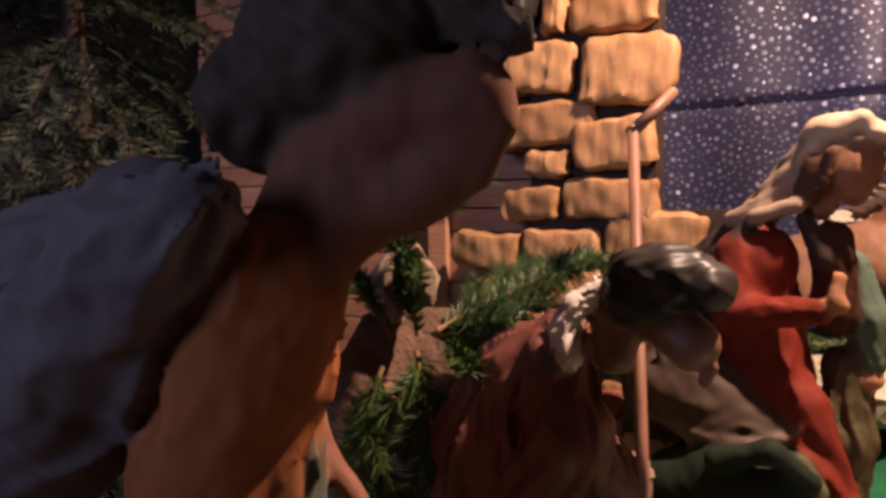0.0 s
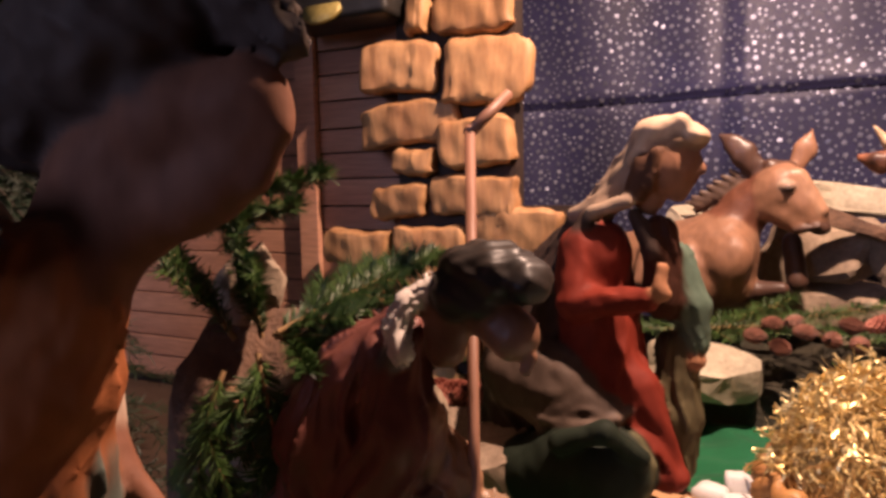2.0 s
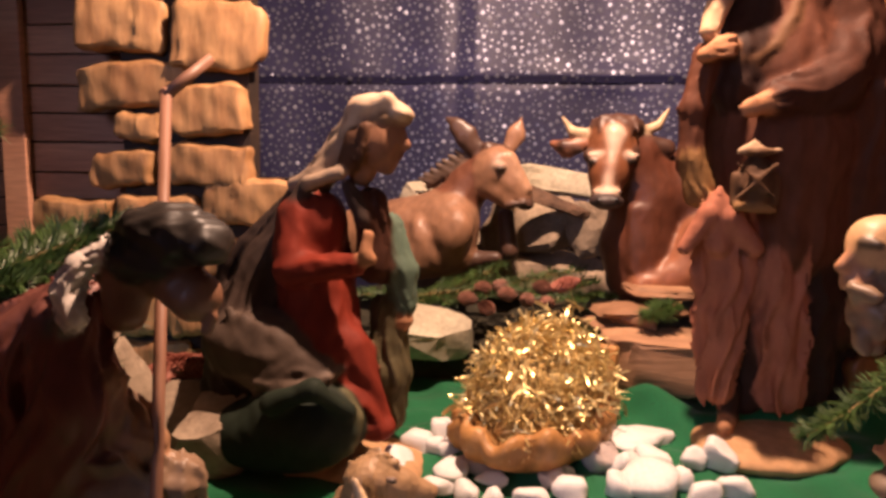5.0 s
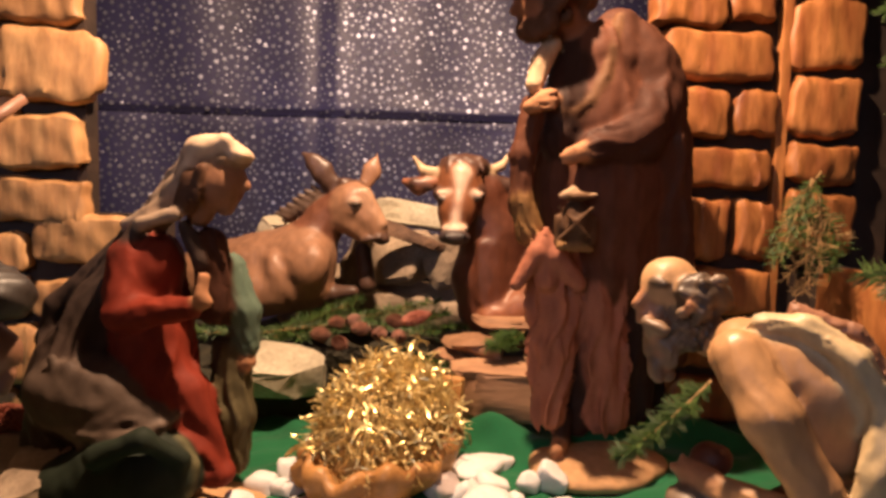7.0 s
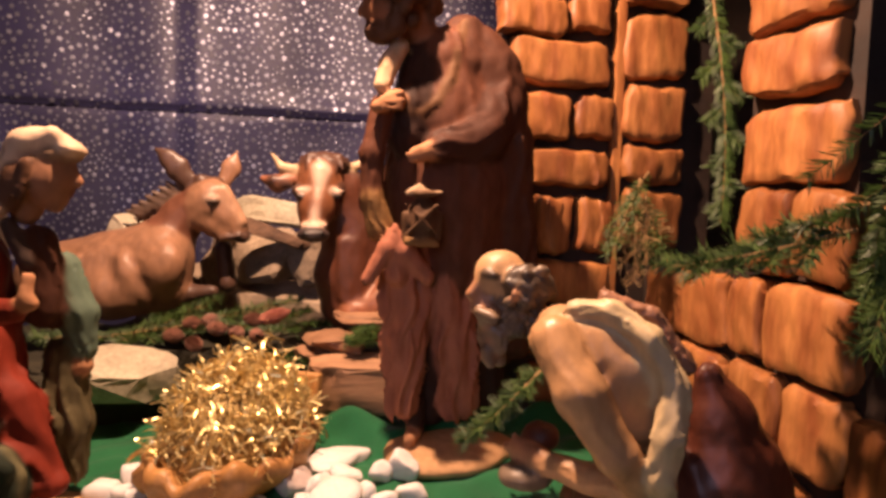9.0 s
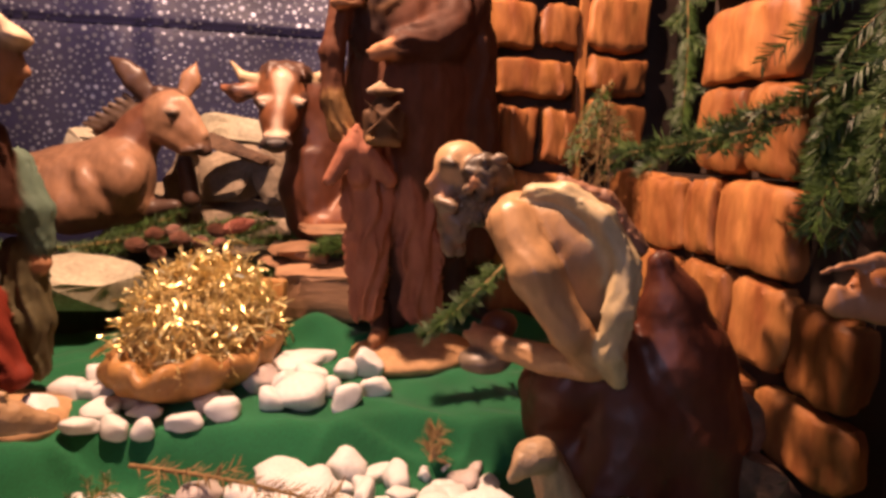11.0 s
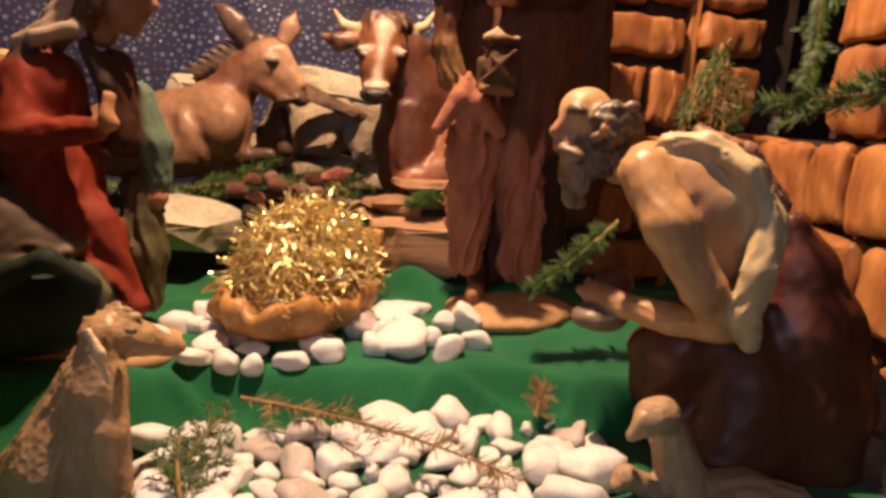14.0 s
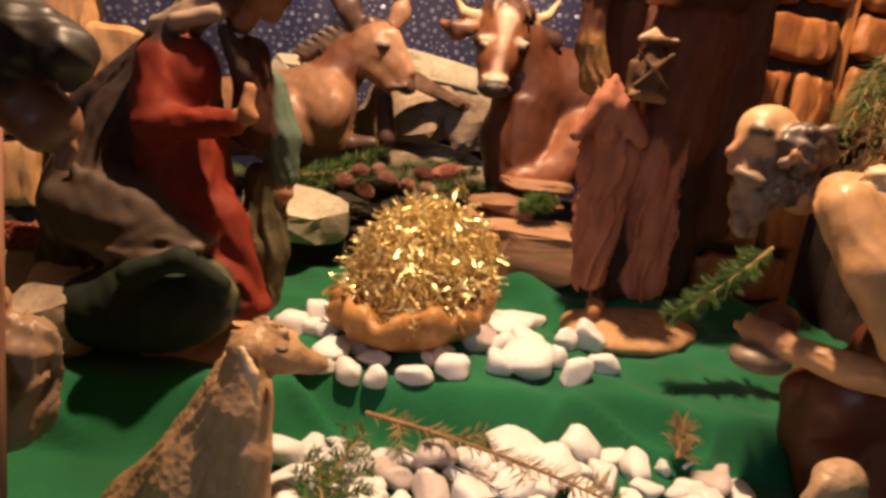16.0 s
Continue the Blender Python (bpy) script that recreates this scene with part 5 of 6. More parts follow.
    for k in range(4):
        c.limb((-0.075 - 0.022 * k, 1.485, 0.425 - 0.006 * k), (-0.088 - 0.022 * k, 1.472, 0.335), 0.008, 0.007, DONKEY, blend=0.016)
    for k in range(9):
        u = k / 8
        c.limb((0.088 - 0.112 * u, 1.520 + 0.025 * u, 0.580 - 0.078 * u), (0.062 - 0.118 * u, 1.512 + 0.03 * u, 0.598 - 0.088 * u), 0.010, 0.005, MANE, blend=0.008)
    return tagged(new("resting_donkey_statue", c.mesh("resting_donkey_statue", PAINTED, 0.17)), "carved grey-brown resting donkey with long upright ears", "statue")


donkey()


def ox():
    c = Carving(0.0048)
    # body in a darker copy of the head's brown, for shadow on the chest
    c.limb((0.462, 1.420, 0.479), (0.443, 1.420, 0.376), 0.074, 0.080, SHADEDOX)
    c.limb((0.443, 1.420, 0.376), (0.442, 1.410, 0.313), 0.080, 0.067, SHADEDOX)
    c.limb((0.464, 1.440, 0.504), (0.602, 1.470, 0.457), 0.080, 0.122, SHADEDOX)
    c.limb((0.602, 1.470, 0.457), (0.767, 1.500, 0.419), 0.122, 0.121, SHADEDOX)
    # foreleg, and the ear below, lightened as where lamplight catches them
    c.limb((0.573, 1.380, 0.393), (0.519, 1.360, 0.324), 0.067, 0.043, LITOX, blend=0.015)
    c.limb((0.519, 1.360, 0.324), (0.443, 1.350, 0.300), 0.043, 0.030, LITOX, blend=0.015)
    c.limb((0.370, 1.365, 0.593), (0.363, 1.340, 0.533), 0.048, 0.040, OXHEAD, blend=0.01)
    c.limb((0.363, 1.340, 0.533), (0.356, 1.325, 0.483), 0.040, 0.028, OXHEAD, blend=0.01)
    c.limb((0.423, 1.400, 0.563), (0.449, 1.420, 0.491), 0.056, 0.074, SHADEDOX, blend=0.02)
    c.limb((0.371, 1.336, 0.604), (0.364, 1.312, 0.554), 0.021, 0.005, BLAZE, blend=0.008, over=0.003)
    c.limb((0.364, 1.312, 0.554), (0.356, 1.300, 0.501), 0.005, 0.008, BLAZE, blend=0.008, over=0.003)
    c.lump((0.355, 1.291, 0.475), (0.034, 0.024, 0.017), MUZZLE, blend=0.006, over=0.003)
    c.lump((0.338, 1.272, 0.478), (0.006, 0.007, 0.006), NOSTRIL, blend=0.002, over=0.003)
    c.lump((0.371, 1.272, 0.480), (0.006, 0.007, 0.006), NOSTRIL, blend=0.002, over=0.003)
    c.lump((0.356, 1.300, 0.494), (0.030, 0.017, 0.0065), PALE, blend=0.006, over=0.003)
    c.lump((0.380, 1.370, 0.626), (0.055, 0.036, 0.026), OXDARK, blend=0.008, rough=0.06)
    c.limb((0.327, 1.345, 0.566), (0.405, 1.345, 0.570), 0.017, 0.017, OXDARK, blend=0.006)
    c.lump((0.330, 1.325, 0.553), (0.011, 0.012, 0.009), EYE, blend=0.002)
    c.lump((0.404, 1.325, 0.557), (0.011, 0.012, 0.009), EYE, blend=0.002)
    c.limb((0.316, 1.370, 0.590), (0.281, 1.375, 0.580), 0.015, 0.020, LITOX, blend=0.006)
    c.limb((0.281, 1.375, 0.580), (0.250, 1.375, 0.590), 0.020, 0.007, LITOX, blend=0.006)
    c.limb((0.428, 1.380, 0.600), (0.484, 1.390, 0.583), 0.016, 0.020, OXDARK, blend=0.006)
    c.limb((0.321, 1.370, 0.609), (0.290, 1.370, 0.614), 0.013, 0.010, HORN, blend=0.004)
    c.limb((0.290, 1.370, 0.614), (0.269, 1.370, 0.643), 0.010, 0.003, HORN, blend=0.004)
    c.limb((0.429, 1.380, 0.616), (0.461, 1.380, 0.627), 0.013, 0.010, HORN, blend=0.004)
    c.limb((0.461, 1.380, 0.627), (0.485, 1.380, 0.665), 0.010, 0.003, HORN, blend=0.004)
    for x in (0.334, 0.402):
        c.limb((x - 0.012, 1.322, 0.566), (x + 0.014, 1.320, 0.568), 0.006, 0.005, BLAZE, blend=0.004, over=0.003)
    for k in range(7):
        c.limb((0.345 + 0.011 * k, 1.352, 0.642), (0.341 + 0.0125 * k, 1.333, 0.612 - 0.004 * (k % 2)), 0.007, 0.004, OXDARK, blend=0.004)
    c.limb((0.272, 1.366, 0.586), (0.305, 1.360, 0.578), 0.010, 0.006, OXDARK, blend=0.004, over=0.004)
    for k in range(3):
        c.limb((0.418 + 0.018 * k, 1.352, 0.455), (0.424 + 0.018 * k, 1.346, 0.335), 0.012, 0.010, SHADEDOX, blend=0.014)
    return tagged(new("resting_ox_statue", c.mesh("resting_ox_statue", PAINTED, 0.17)), "carved red-brown resting ox with pale horns and white blaze", "statue")


ox()


def sheep():
    c = Carving(0.0034)
    c.limb((0.022, 0.650, 0.188), (0.020, 0.640, 0.134), 0.0227, 0.0266, SHEEP, folds=0.0015, count=14)
    c.limb((0.020, 0.640, 0.134), (0.027, 0.630, 0.023), 0.0266, 0.0282, SHEEP, folds=0.0015, count=14)
    c.limb((0.002, 0.660, 0.160), (-0.030, 0.660, 0.074), 0.0165, 0.0308, SHEEP, folds=0.002, count=16)
    c.limb((-0.030, 0.660, 0.074), (-0.084, 0.670, -0.003), 0.0308, 0.0368, SHEEP, folds=0.002, count=16)
    c.limb((-0.084, 0.670, -0.003), (-0.150, 0.680, -0.077), 0.0368, 0.0431, SHEEP, folds=0.002, count=16)
    c.limb((-0.150, 0.680, -0.077), (-0.215, 0.700, -0.156), 0.0431, 0.0444, SHEEP, folds=0.002, count=16)
    c.limb((0.038, 0.635, 0.156), (0.038, 0.620, 0.096), 0.0105, 0.0144, SHEEPFACE, blend=0.012)
    c.limb((0.038, 0.620, 0.096), (0.036, 0.615, -0.005), 0.0144, 0.0133, SHEEPFACE, blend=0.012)
    c.limb((0.030, 0.655, 0.194), (0.057, 0.665, 0.180), 0.0207, 0.0172, SHEEPFACE, blend=0.012)
    c.limb((0.057, 0.665, 0.180), (0.084, 0.680, 0.167), 0.0172, 0.0113, SHEEPFACE, blend=0.012)
    c.limb((0.084, 0.680, 0.167), (0.092, 0.685, 0.164), 0.0113, 0.0086, SHEEPFACE, blend=0.008)
    c.limb((0.018, 0.655, 0.200), (0.037, 0.660, 0.209), 0.0131, 0.0110, SHEEP, folds=0.003, count=9, blend=0.006)
    c.limb((0.037, 0.660, 0.209), (0.054, 0.660, 0.206), 0.0110, 0.0060, SHEEP, folds=0.003, count=9, blend=0.006)
    # ear painted brighter than the fleece for the light on it
    c.limb((0.022, 0.612, 0.208), (0.034, 0.605, 0.185), 0.0041, 0.0080, LITEAR, blend=0.003, over=0.002, flat=0.6)
    c.limb((0.034, 0.605, 0.185), (0.039, 0.610, 0.155), 0.0080, 0.0035, LITEAR, blend=0.003, over=0.002, flat=0.6)
    c.lump((0.056, 0.632, 0.202), (0.0085, 0.005, 0.0045), EYERIM, blend=0.003, over=0.003)
    c.lump((0.057, 0.629, 0.202), (0.0062, 0.005, 0.0032), EYE, blend=0.003, over=0.004)
    c.lump((0.094, 0.690, 0.165), (0.005, 0.006, 0.004), NOSE, blend=0.004, over=0.001)
    c.limb((0.078, 0.668, 0.161), (0.096, 0.680, 0.160), 0.0018, 0.0016, NOSE, blend=0.002, over=0.002)
    c.limb((0.010, 0.652, 0.127), (-0.024, 0.650, 0.041), 0.030, 0.043, SHEEP, folds=0.002, count=15, blend=0.02)
    c.limb((-0.024, 0.650, 0.041), (-0.057, 0.650, -0.071), 0.043, 0.050, SHEEP, folds=0.002, count=15, blend=0.02)
    return tagged(new("standing_sheep_statue", c.mesh("standing_sheep_statue", FLEECE_PAINT, 0.0)), "carved tan sheep with curly fleece beside white pebbles", "statue")


sheep()


def lamb():
    c = Carving(0.0034)
    c.lump((0.635, 0.573, 0.120), (0.028, 0.023, 0.022), LAMB, blend=0.006)
    c.limb((0.616, 0.568, 0.111), (0.606, 0.575, 0.093), 0.014, 0.008, LAMB, blend=0.01)
    c.limb((0.611, 0.565, 0.119), (0.602, 0.565, 0.101), 0.009, 0.006, LAMB, blend=0.003)
    c.limb((0.656, 0.588, 0.097), (0.684, 0.588, 0.030), 0.023, 0.030, LAMB, blend=0.012, folds=0.001, count=9)
    c.limb((0.684, 0.588, 0.030), (0.697, 0.588, -0.024), 0.030, 0.035, LAMB, blend=0.012, folds=0.001, count=9)
    c.limb((0.699, 0.588, 0.007), (0.770, 0.578, -0.003), 0.033, 0.039, LAMB, blend=0.012, folds=0.002, count=11)
    c.limb((0.770, 0.578, -0.003), (0.825, 0.568, -0.014), 0.039, 0.035, LAMB, blend=0.012, folds=0.002, count=11)
    c.limb((0.646, 0.585, 0.017), (0.608, 0.580, 0.039), 0.017, 0.013, LAMB, blend=0.008)
    c.limb((0.608, 0.580, 0.039), (0.596, 0.575, 0.031), 0.013, 0.010, LAMB, blend=0.008)
    return tagged(new("lying_lamb_statue", c.mesh("lying_lamb_statue", FLEECE_PAINT, 0.0)), "small carved tan lamb resting on the ground", "statue")


lamb()


def cupped_arms():
    c = Carving(0.004)
    c.limb((0.748, 0.310, 0.390), (0.762, 0.305, 0.395), 0.003, 0.004, SKIN, blend=0.006)
    c.limb((0.762, 0.305, 0.395), (0.794, 0.300, 0.403), 0.004, 0.005, SKIN, blend=0.006)
    c.limb((0.765, 0.310, 0.377), (0.770, 0.310, 0.364), 0.006, 0.009, SKIN, blend=0.01)
    c.limb((0.770, 0.310, 0.364), (0.801, 0.300, 0.365), 0.009, 0.018, SKIN, blend=0.01)
    c.limb((0.792, 0.300, 0.383), (0.844, 0.290, 0.379), 0.016, 0.027, ORANGEBROWN, folds=0.002)
    c.limb((0.844, 0.290, 0.379), (0.885, 0.280, 0.296), 0.027, 0.042, ORANGEBROWN, folds=0.002)
    c.limb((0.885, 0.280, 0.296), (0.989, 0.280, -0.159), 0.042, 0.072, ORANGEBROWN, folds=0.002)
    return tagged(new("offering_figure_statue", c.mesh("offering_figure_statue", PAINTED, 0.0)), "carved brown figure with outstretched cupped arms", "statue")


cupped_arms()

# ---- things on the ground ----
def ground_at(u, v):
    return float(green_height(np.float64(u), np.float64(v)))


def pebble_meshes(material, count, seed):
    made = []
    r = np.random.default_rng(seed)
    v, f = sphere_dirs(3)
    for k in range(count):
        p = np.sign(v) * np.abs(v) ** r.uniform(0.70, 0.95)
        for q in range(6):
            n = r.normal(size=3)
            n /= np.linalg.norm(n)
            over = np.maximum(p @ n - r.uniform(0.50, 0.85), 0)
            p = p - np.outer(over, n) * 0.82
        p = p * (1 + lumps(p, 1.3, seed + k, 0.22) + lumps(p, 3.4, seed + k + 9, 0.05))[:, None]
        made.append(mesh_from("pebble", p * np.array((r.uniform(0.85, 1.25), r.uniform(0.7, 0.95), r.uniform(0.55, 0.8))), f, material))
    return made


PEBBLES = pebble_meshes(PEBBLE, 12, 40)
PINKS = pebble_meshes(PEBBLE_PINK, 3, 70)


def pebble(u, v, z, size, k, turn, pink=False):
    ob = new("pebble", (PINKS if pink else PEBBLES)[k % (3 if pink else 12)])
    ob.matrix_basis = pose(u, v, z, (k * 37) % 40 - 20, (k * 53) % 30 - 15, turn) @ Matrix.Diagonal((size, size, size, 1))
    where = "lying on the green cloth step" if v > 0.8 else "in the heap on the lower cloth"
    return tagged(ob, f"{'pinkish grey' if pink else 'white'} rounded marble pebble {where}", "pebble", "pebbles before the manger")


# the row along the upper edge: place, half width and half height in millimetres, tint
ROW = [(0.068, 1.022, 21, 18, 0), (0.033, 0.975, 22, 18, 0), (0.075, 0.956, 24, 14, 0), (0.016, 0.903, 22, 20, 0), (0.096, 0.891, 26, 13, 0), (0.082, 0.844, 20, 12, 0), (0.123, 0.843, 19, 15, 0), (0.158, 0.839, 18, 14, 0), (0.155, 0.877, 19, 11, 0), (0.135, 0.908, 25, 13, 1), (0.212, 0.846, 22, 12, 0), (0.240, 0.878, 17, 14, 1), (0.256, 0.918, 18, 15, 1), (0.264, 0.853, 21, 15, 0), (0.314, 0.945, 27, 21, 1), (0.332, 0.873, 17, 19, 0), (0.375, 0.888, 41, 24, 0), (0.390, 1.029, 44, 15, 0), (0.403, 0.978, 29, 16, 0), (0.423, 0.902, 19, 16, 0), (0.454, 0.956, 16, 19, 0), (0.495, 0.961, 19, 26, 0), (0.493, 0.885, 21, 15, 0), (0.443, 0.856, 22, 18, 0), (0.357, 0.950, 28, 18, 0)]
for k, (u, v, wide, high, tint) in enumerate(ROW):
    ob = pebble(u, v, ground_at(u, v) + high / 1000 * 0.62, 1.0, k * 5 + 1, 0, bool(tint))
    turn = (k * 67) % 50 - 25
    ob.matrix_basis = pose(u, v, ground_at(u, v) + high / 1000 * 0.62, (k * 37) % 30 - 15, (k * 53) % 40 - 20, 0) @ Matrix.Diagonal((wide / 860, (wide + high) / 1550, high / 560, 1)) @ pose(0, 0, 0, 0, 0, turn)
# the heap below the step
rng = np.random.default_rng(21)
placed = []
for tries in range(6000):
    u, v = rng.uniform(0.03, 0.66), rng.uniform(0.40, 0.795)
    s = rng.uniform(0.024, 0.043)
    if v > 0.775 - 0.02 * math.sin(u * 9) or u > 0.50 + 0.45 * (v - 0.42) or u < 0.05 + 0.10 * (0.75 - v) or ground_at(u, v) > 0.03:
        continue
    if (u - 0.66) ** 2 + (v - 0.60) ** 2 < 0.0064 and v < 0.7:
        continue
    if any((u - a) ** 2 + (v - b) ** 2 < (0.74 * (s + c)) ** 2 for a, b, c in placed):
        s = rng.uniform(0.016, 0.022)
        if len(placed) > 250 or any((u - a) ** 2 + (v - b) ** 2 < (0.72 * (s + c)) ** 2 for a, b, c in placed):
            continue
    placed.append((u, v, s))
    pebble(u, v, 0.004 + s * 0.5, s, len(placed) * 7, rng.uniform(0, 360), rng.random() < 0.07)


def manger():
    """A boat-shaped trough carved with lobes."""
    ob = base("manger", (0.222, 1.015, 0.0))
    n, verts, faces = 120, [], []
    ring = [(0.55, 0.00), (0.82, 0.004), (0.98, 0.024), (1.06, 0.050), (1.05, 0.066), (0.97, 0.072), (0.88, 0.062), (0.80, 0.044), (0.50, 0.030), (0.0, 0.028)]
    for i in range(n):
        a = i / n * 6.2832
        lobe = 1 + 0.11 * abs(math.sin(a * 6.5 + 0.5 + 0.5 * math.sin(a * 3))) + 0.035 * math.sin(a * 13) * math.sin(a * 5)
        for j, (s, h) in enumerate(ring):
            g = lobe if 1 < j < 7 else 1
            rise = 0.03 * max(0, math.sin(a)) ** 2 if j > 2 else 0
            verts.append((0.105 * s * g * math.cos(a), 0.155 * s * g * math.sin(a), h * (1 + (0.13 * math.sin(a * 6 + 0.5) + 0.09 * math.sin(a * 15 + 1)) * (j > 2)) + rise))
    m = len(ring)
    for i in range(n):
        k = (i + 1) % n
        faces += [(i * m + j, k * m + j, k * m + j + 1, i * m + j + 1) for j in range(m - 1)]
    faces.append([i * m for i in range(n)][::-1])
    turn = pose(0, 0, 0.088, 0, 0, -28)
    part("trough", mesh_from("trough", verts, faces, MANGER), ob, "honey-coloured carved wood trough", turn)
    head = slab_mesh("end_board", (0.13, 0.022, 0.11), MANGER, 0.007, 3, True)
    part("end_board", head, ob, "curved end board", turn @ pose(0.01, 0.158, 0.085, -8, 0, 0))
    return tagged(ob, "small honey-brown carved wooden manger standing on green cloth", "manger")


def tinsel():
    """A heap of narrow curled gold ribbons in the manger."""
    r = np.random.default_rng(8)
    verts, faces = [], []
    spin = Matrix.Rotation(radians(-28), 3, "Z")
    for k in range(2100):
        a, q = r.uniform(0, 6.2832), math.sqrt(r.uniform(0, 1))
        x, y = 0.112 * q * math.cos(a), 0.165 * q * math.sin(a) + 0.012
        dome = 0.135 * max(0, 1 - q ** 2.4) ** 0.7 + 0.045 + 0.018 * math.sin(a * 3 + 1) * q
        h = dome * (1 - 0.45 * r.random() ** 2) + (0.045 * r.random() if abs(x - 0.02) < 0.03 and y > 0.03 and r.random() < 0.22 else 0)
        p = np.array((x, y, h))
        out = np.array((x / 0.112, y / 0.165, 0.5 + 0.6 * (1 - q))) + r.normal(0, 0.35, 3)
        d = np.cross(out, r.normal(size=3)) + out * r.uniform(-0.1, 0.45)
        d /= np.linalg.norm(d)
        curl = r.normal(0, 0.5, 3)
        step, w = r.uniform(0.004, 0.009), r.uniform(0.0011, 0.0024)
        side = np.cross(d, r.normal(size=3))
        side /= np.linalg.norm(side)
        b = len(verts)
        for i in range(6):
            for e in (-w, w):
                spot = spin @ Vector(p + side * e)
                verts.append((spot.x + 0.222, spot.y + 1.02, spot.z + 0.105))
            p = p + d * step
            d = d + curl * 0.35 + np.array((0, 0, -0.06)) + r.normal(0, 0.18, 3)
            d /= np.linalg.norm(d)
            side = side - d * (side @ d) + r.normal(0, 0.25, 3)
            side /= np.linalg.norm(side)
        faces += [(b + 2 * i, b + 2 * i + 1, b + 2 * i + 3, b + 2 * i + 2) for i in range(5)]
    ob = new("gold_tinsel", mesh_from("gold_tinsel", verts, faces, GOLD, False))
    tagged(ob, "heap of curled gold tinsel filling the manger", "tinsel", kind="stuff")
    v, f = sphere_dirs(3)
    core = v * np.array((0.092, 0.140, 0.125)) * (1 + lumps(v, 3, 3, 0.25))[:, None]
    straw = new("straw_bed", mesh_from("straw_bed", core, f, surface("dull_gold_straw", (0.36, 0.23, 0.06), (0.62, 0.44, 0.15), 40, 160, 0.5, 0.9, 0.004)))
    straw.matrix_basis = pose(0.225, 1.03, 0.150, 0, 0, -28)
    tagged(straw, "dull golden straw bed under the tinsel", "straw")


manger()
tinsel()


def stone(name, at, size, seed, material, label, turn=(0, 0, 0), **shape):
    ob = new(name, rock_mesh(name, size, material, seed, **shape))
    ob.matrix_basis = pose(*at, *turn)
    return tagged(ob, label, "stone" if "log" not in name else "log")


stone("stone_slab", (0.008, 1.245, 0.212), (0.205, 0.13, 0.10), 3, SLAB, "pale limestone slab leaning on the bank behind the manger", (28, 0, 8), power=0.45)
stone("split_log", (0.455, 1.215, 0.175), (0.23, 0.13, 0.115), 5, LOG, "split brown log block beside the manger", (0, 0, 6), power=0.3, facets=4)
for at, size, s in (((0.43, 1.30, 0.262), (0.18, 0.12, 0.032), 6), ((0.47, 1.31, 0.292), (0.15, 0.11, 0.030), 7), ((0.41, 1.27, 0.245), (0.10, 0.06, 0.03), 8), ((0.36, 1.28, 0.225), (0.08, 0.07, 0.04), 9)):
    stone("slate_piece", at, size, s, LOG, "flat brown stone flake stacked before the ox", (0, 0, s * 31 % 40 - 20), power=0.4)
for at, size, s in (((0.245, 1.66, 0.40), (0.19, 0.11, 0.15), 11), ((0.36, 1.64, 0.39), (0.14, 0.10, 0.14), 12), ((0.16, 1.70, 0.38), (0.15, 0.1, 0.20), 13), ((0.30, 1.70, 0.25), (0.32, 0.14, 0.18), 14), ((0.10, 1.76, 0.27), (0.4, 0.14, 0.2), 19)):
    stone("field_stone", at, size, s, ROCK, "tan broken field stone between the resting animals", (0, 0, s * 23 % 50 - 25), power=0.5)
stone("driftwood", (0.275, 1.58, 0.455), (0.22, 0.05, 0.045), 18, BARK, "dark weathered driftwood lying across the stones", (0, 18, 12), power=0.6)
stone("field_stone", (0.30, 1.76, 0.505), (0.30, 0.09, 0.07), 15, SLAB, "pale flat stone lying on top of the others", (0, 8, -4), power=0.5)
stone("field_stone", (-0.055, 1.62, 0.42), (0.17, 0.12, 0.18), 16, SLAB, "pale rounded stone behind the resting donkey", (0, 0, 20), power=0.6)
for at, size, s in (((-0.455, 0.605, 0.440), (0.060, 0.05, 0.085), 31), ((-0.510, 0.62, 0.425), (0.07, 0.06, 0.10), 32), ((-0.500, 0.64, 0.20), (0.24, 0.16, 0.40), 33), ((-0.395, 0.575, 0.305), (0.07, 0.06, 0.055), 34), ((-0.360, 0.63, 0.13), (0.18, 0.14, 0.27), 36), ((-0.335, 0.66, 0.335), (0.13, 0.08, 0.09), 37), ((-0.330, 0.70, 0.17), (0.22, 0.14, 0.32), 38)):
    stone("field_stone", at, size, s, ROCK if s not in (33,) else BARK, "broken tan stone piled by the boarded wall", (0, 0, s * 29 % 60 - 30), power=0.5)
stone("bark_piece", (-0.455, 0.555, 0.270), (0.050, 0.03, 0.12), 35, LOG, "split wedge of orange-brown bark standing on end", (10, -26, 10), power=0.4)
for at, size, s in (((-0.245, 0.87, 0.130), (0.15, 0.10, 0.12), 41), ((-0.33, 0.97, 0.12), (0.18, 0.12, 0.13), 42), ((-0.42, 1.08, 0.10), (0.20, 0.14, 0.13), 43)):
    stone("field_stone", at, size, s, ROCK, "grey-brown stone lying behind the kneeling boy", (0, 0, s * 17 % 60), power=0.5)
for at, size, s in (((0.965, 0.70, 0.075), (0.10, 0.16, 0.15), 51), ((0.985, 0.60, 0.03), (0.09, 0.12, 0.08), 52), ((0.965, 0.83, 0.08), (0.09, 0.14, 0.16), 53)):
    stone("bark_piece", at, size, s, BARK, "rough bark chunk lying against the brick wall", (0, 0, s * 13 % 50), power=0.5)


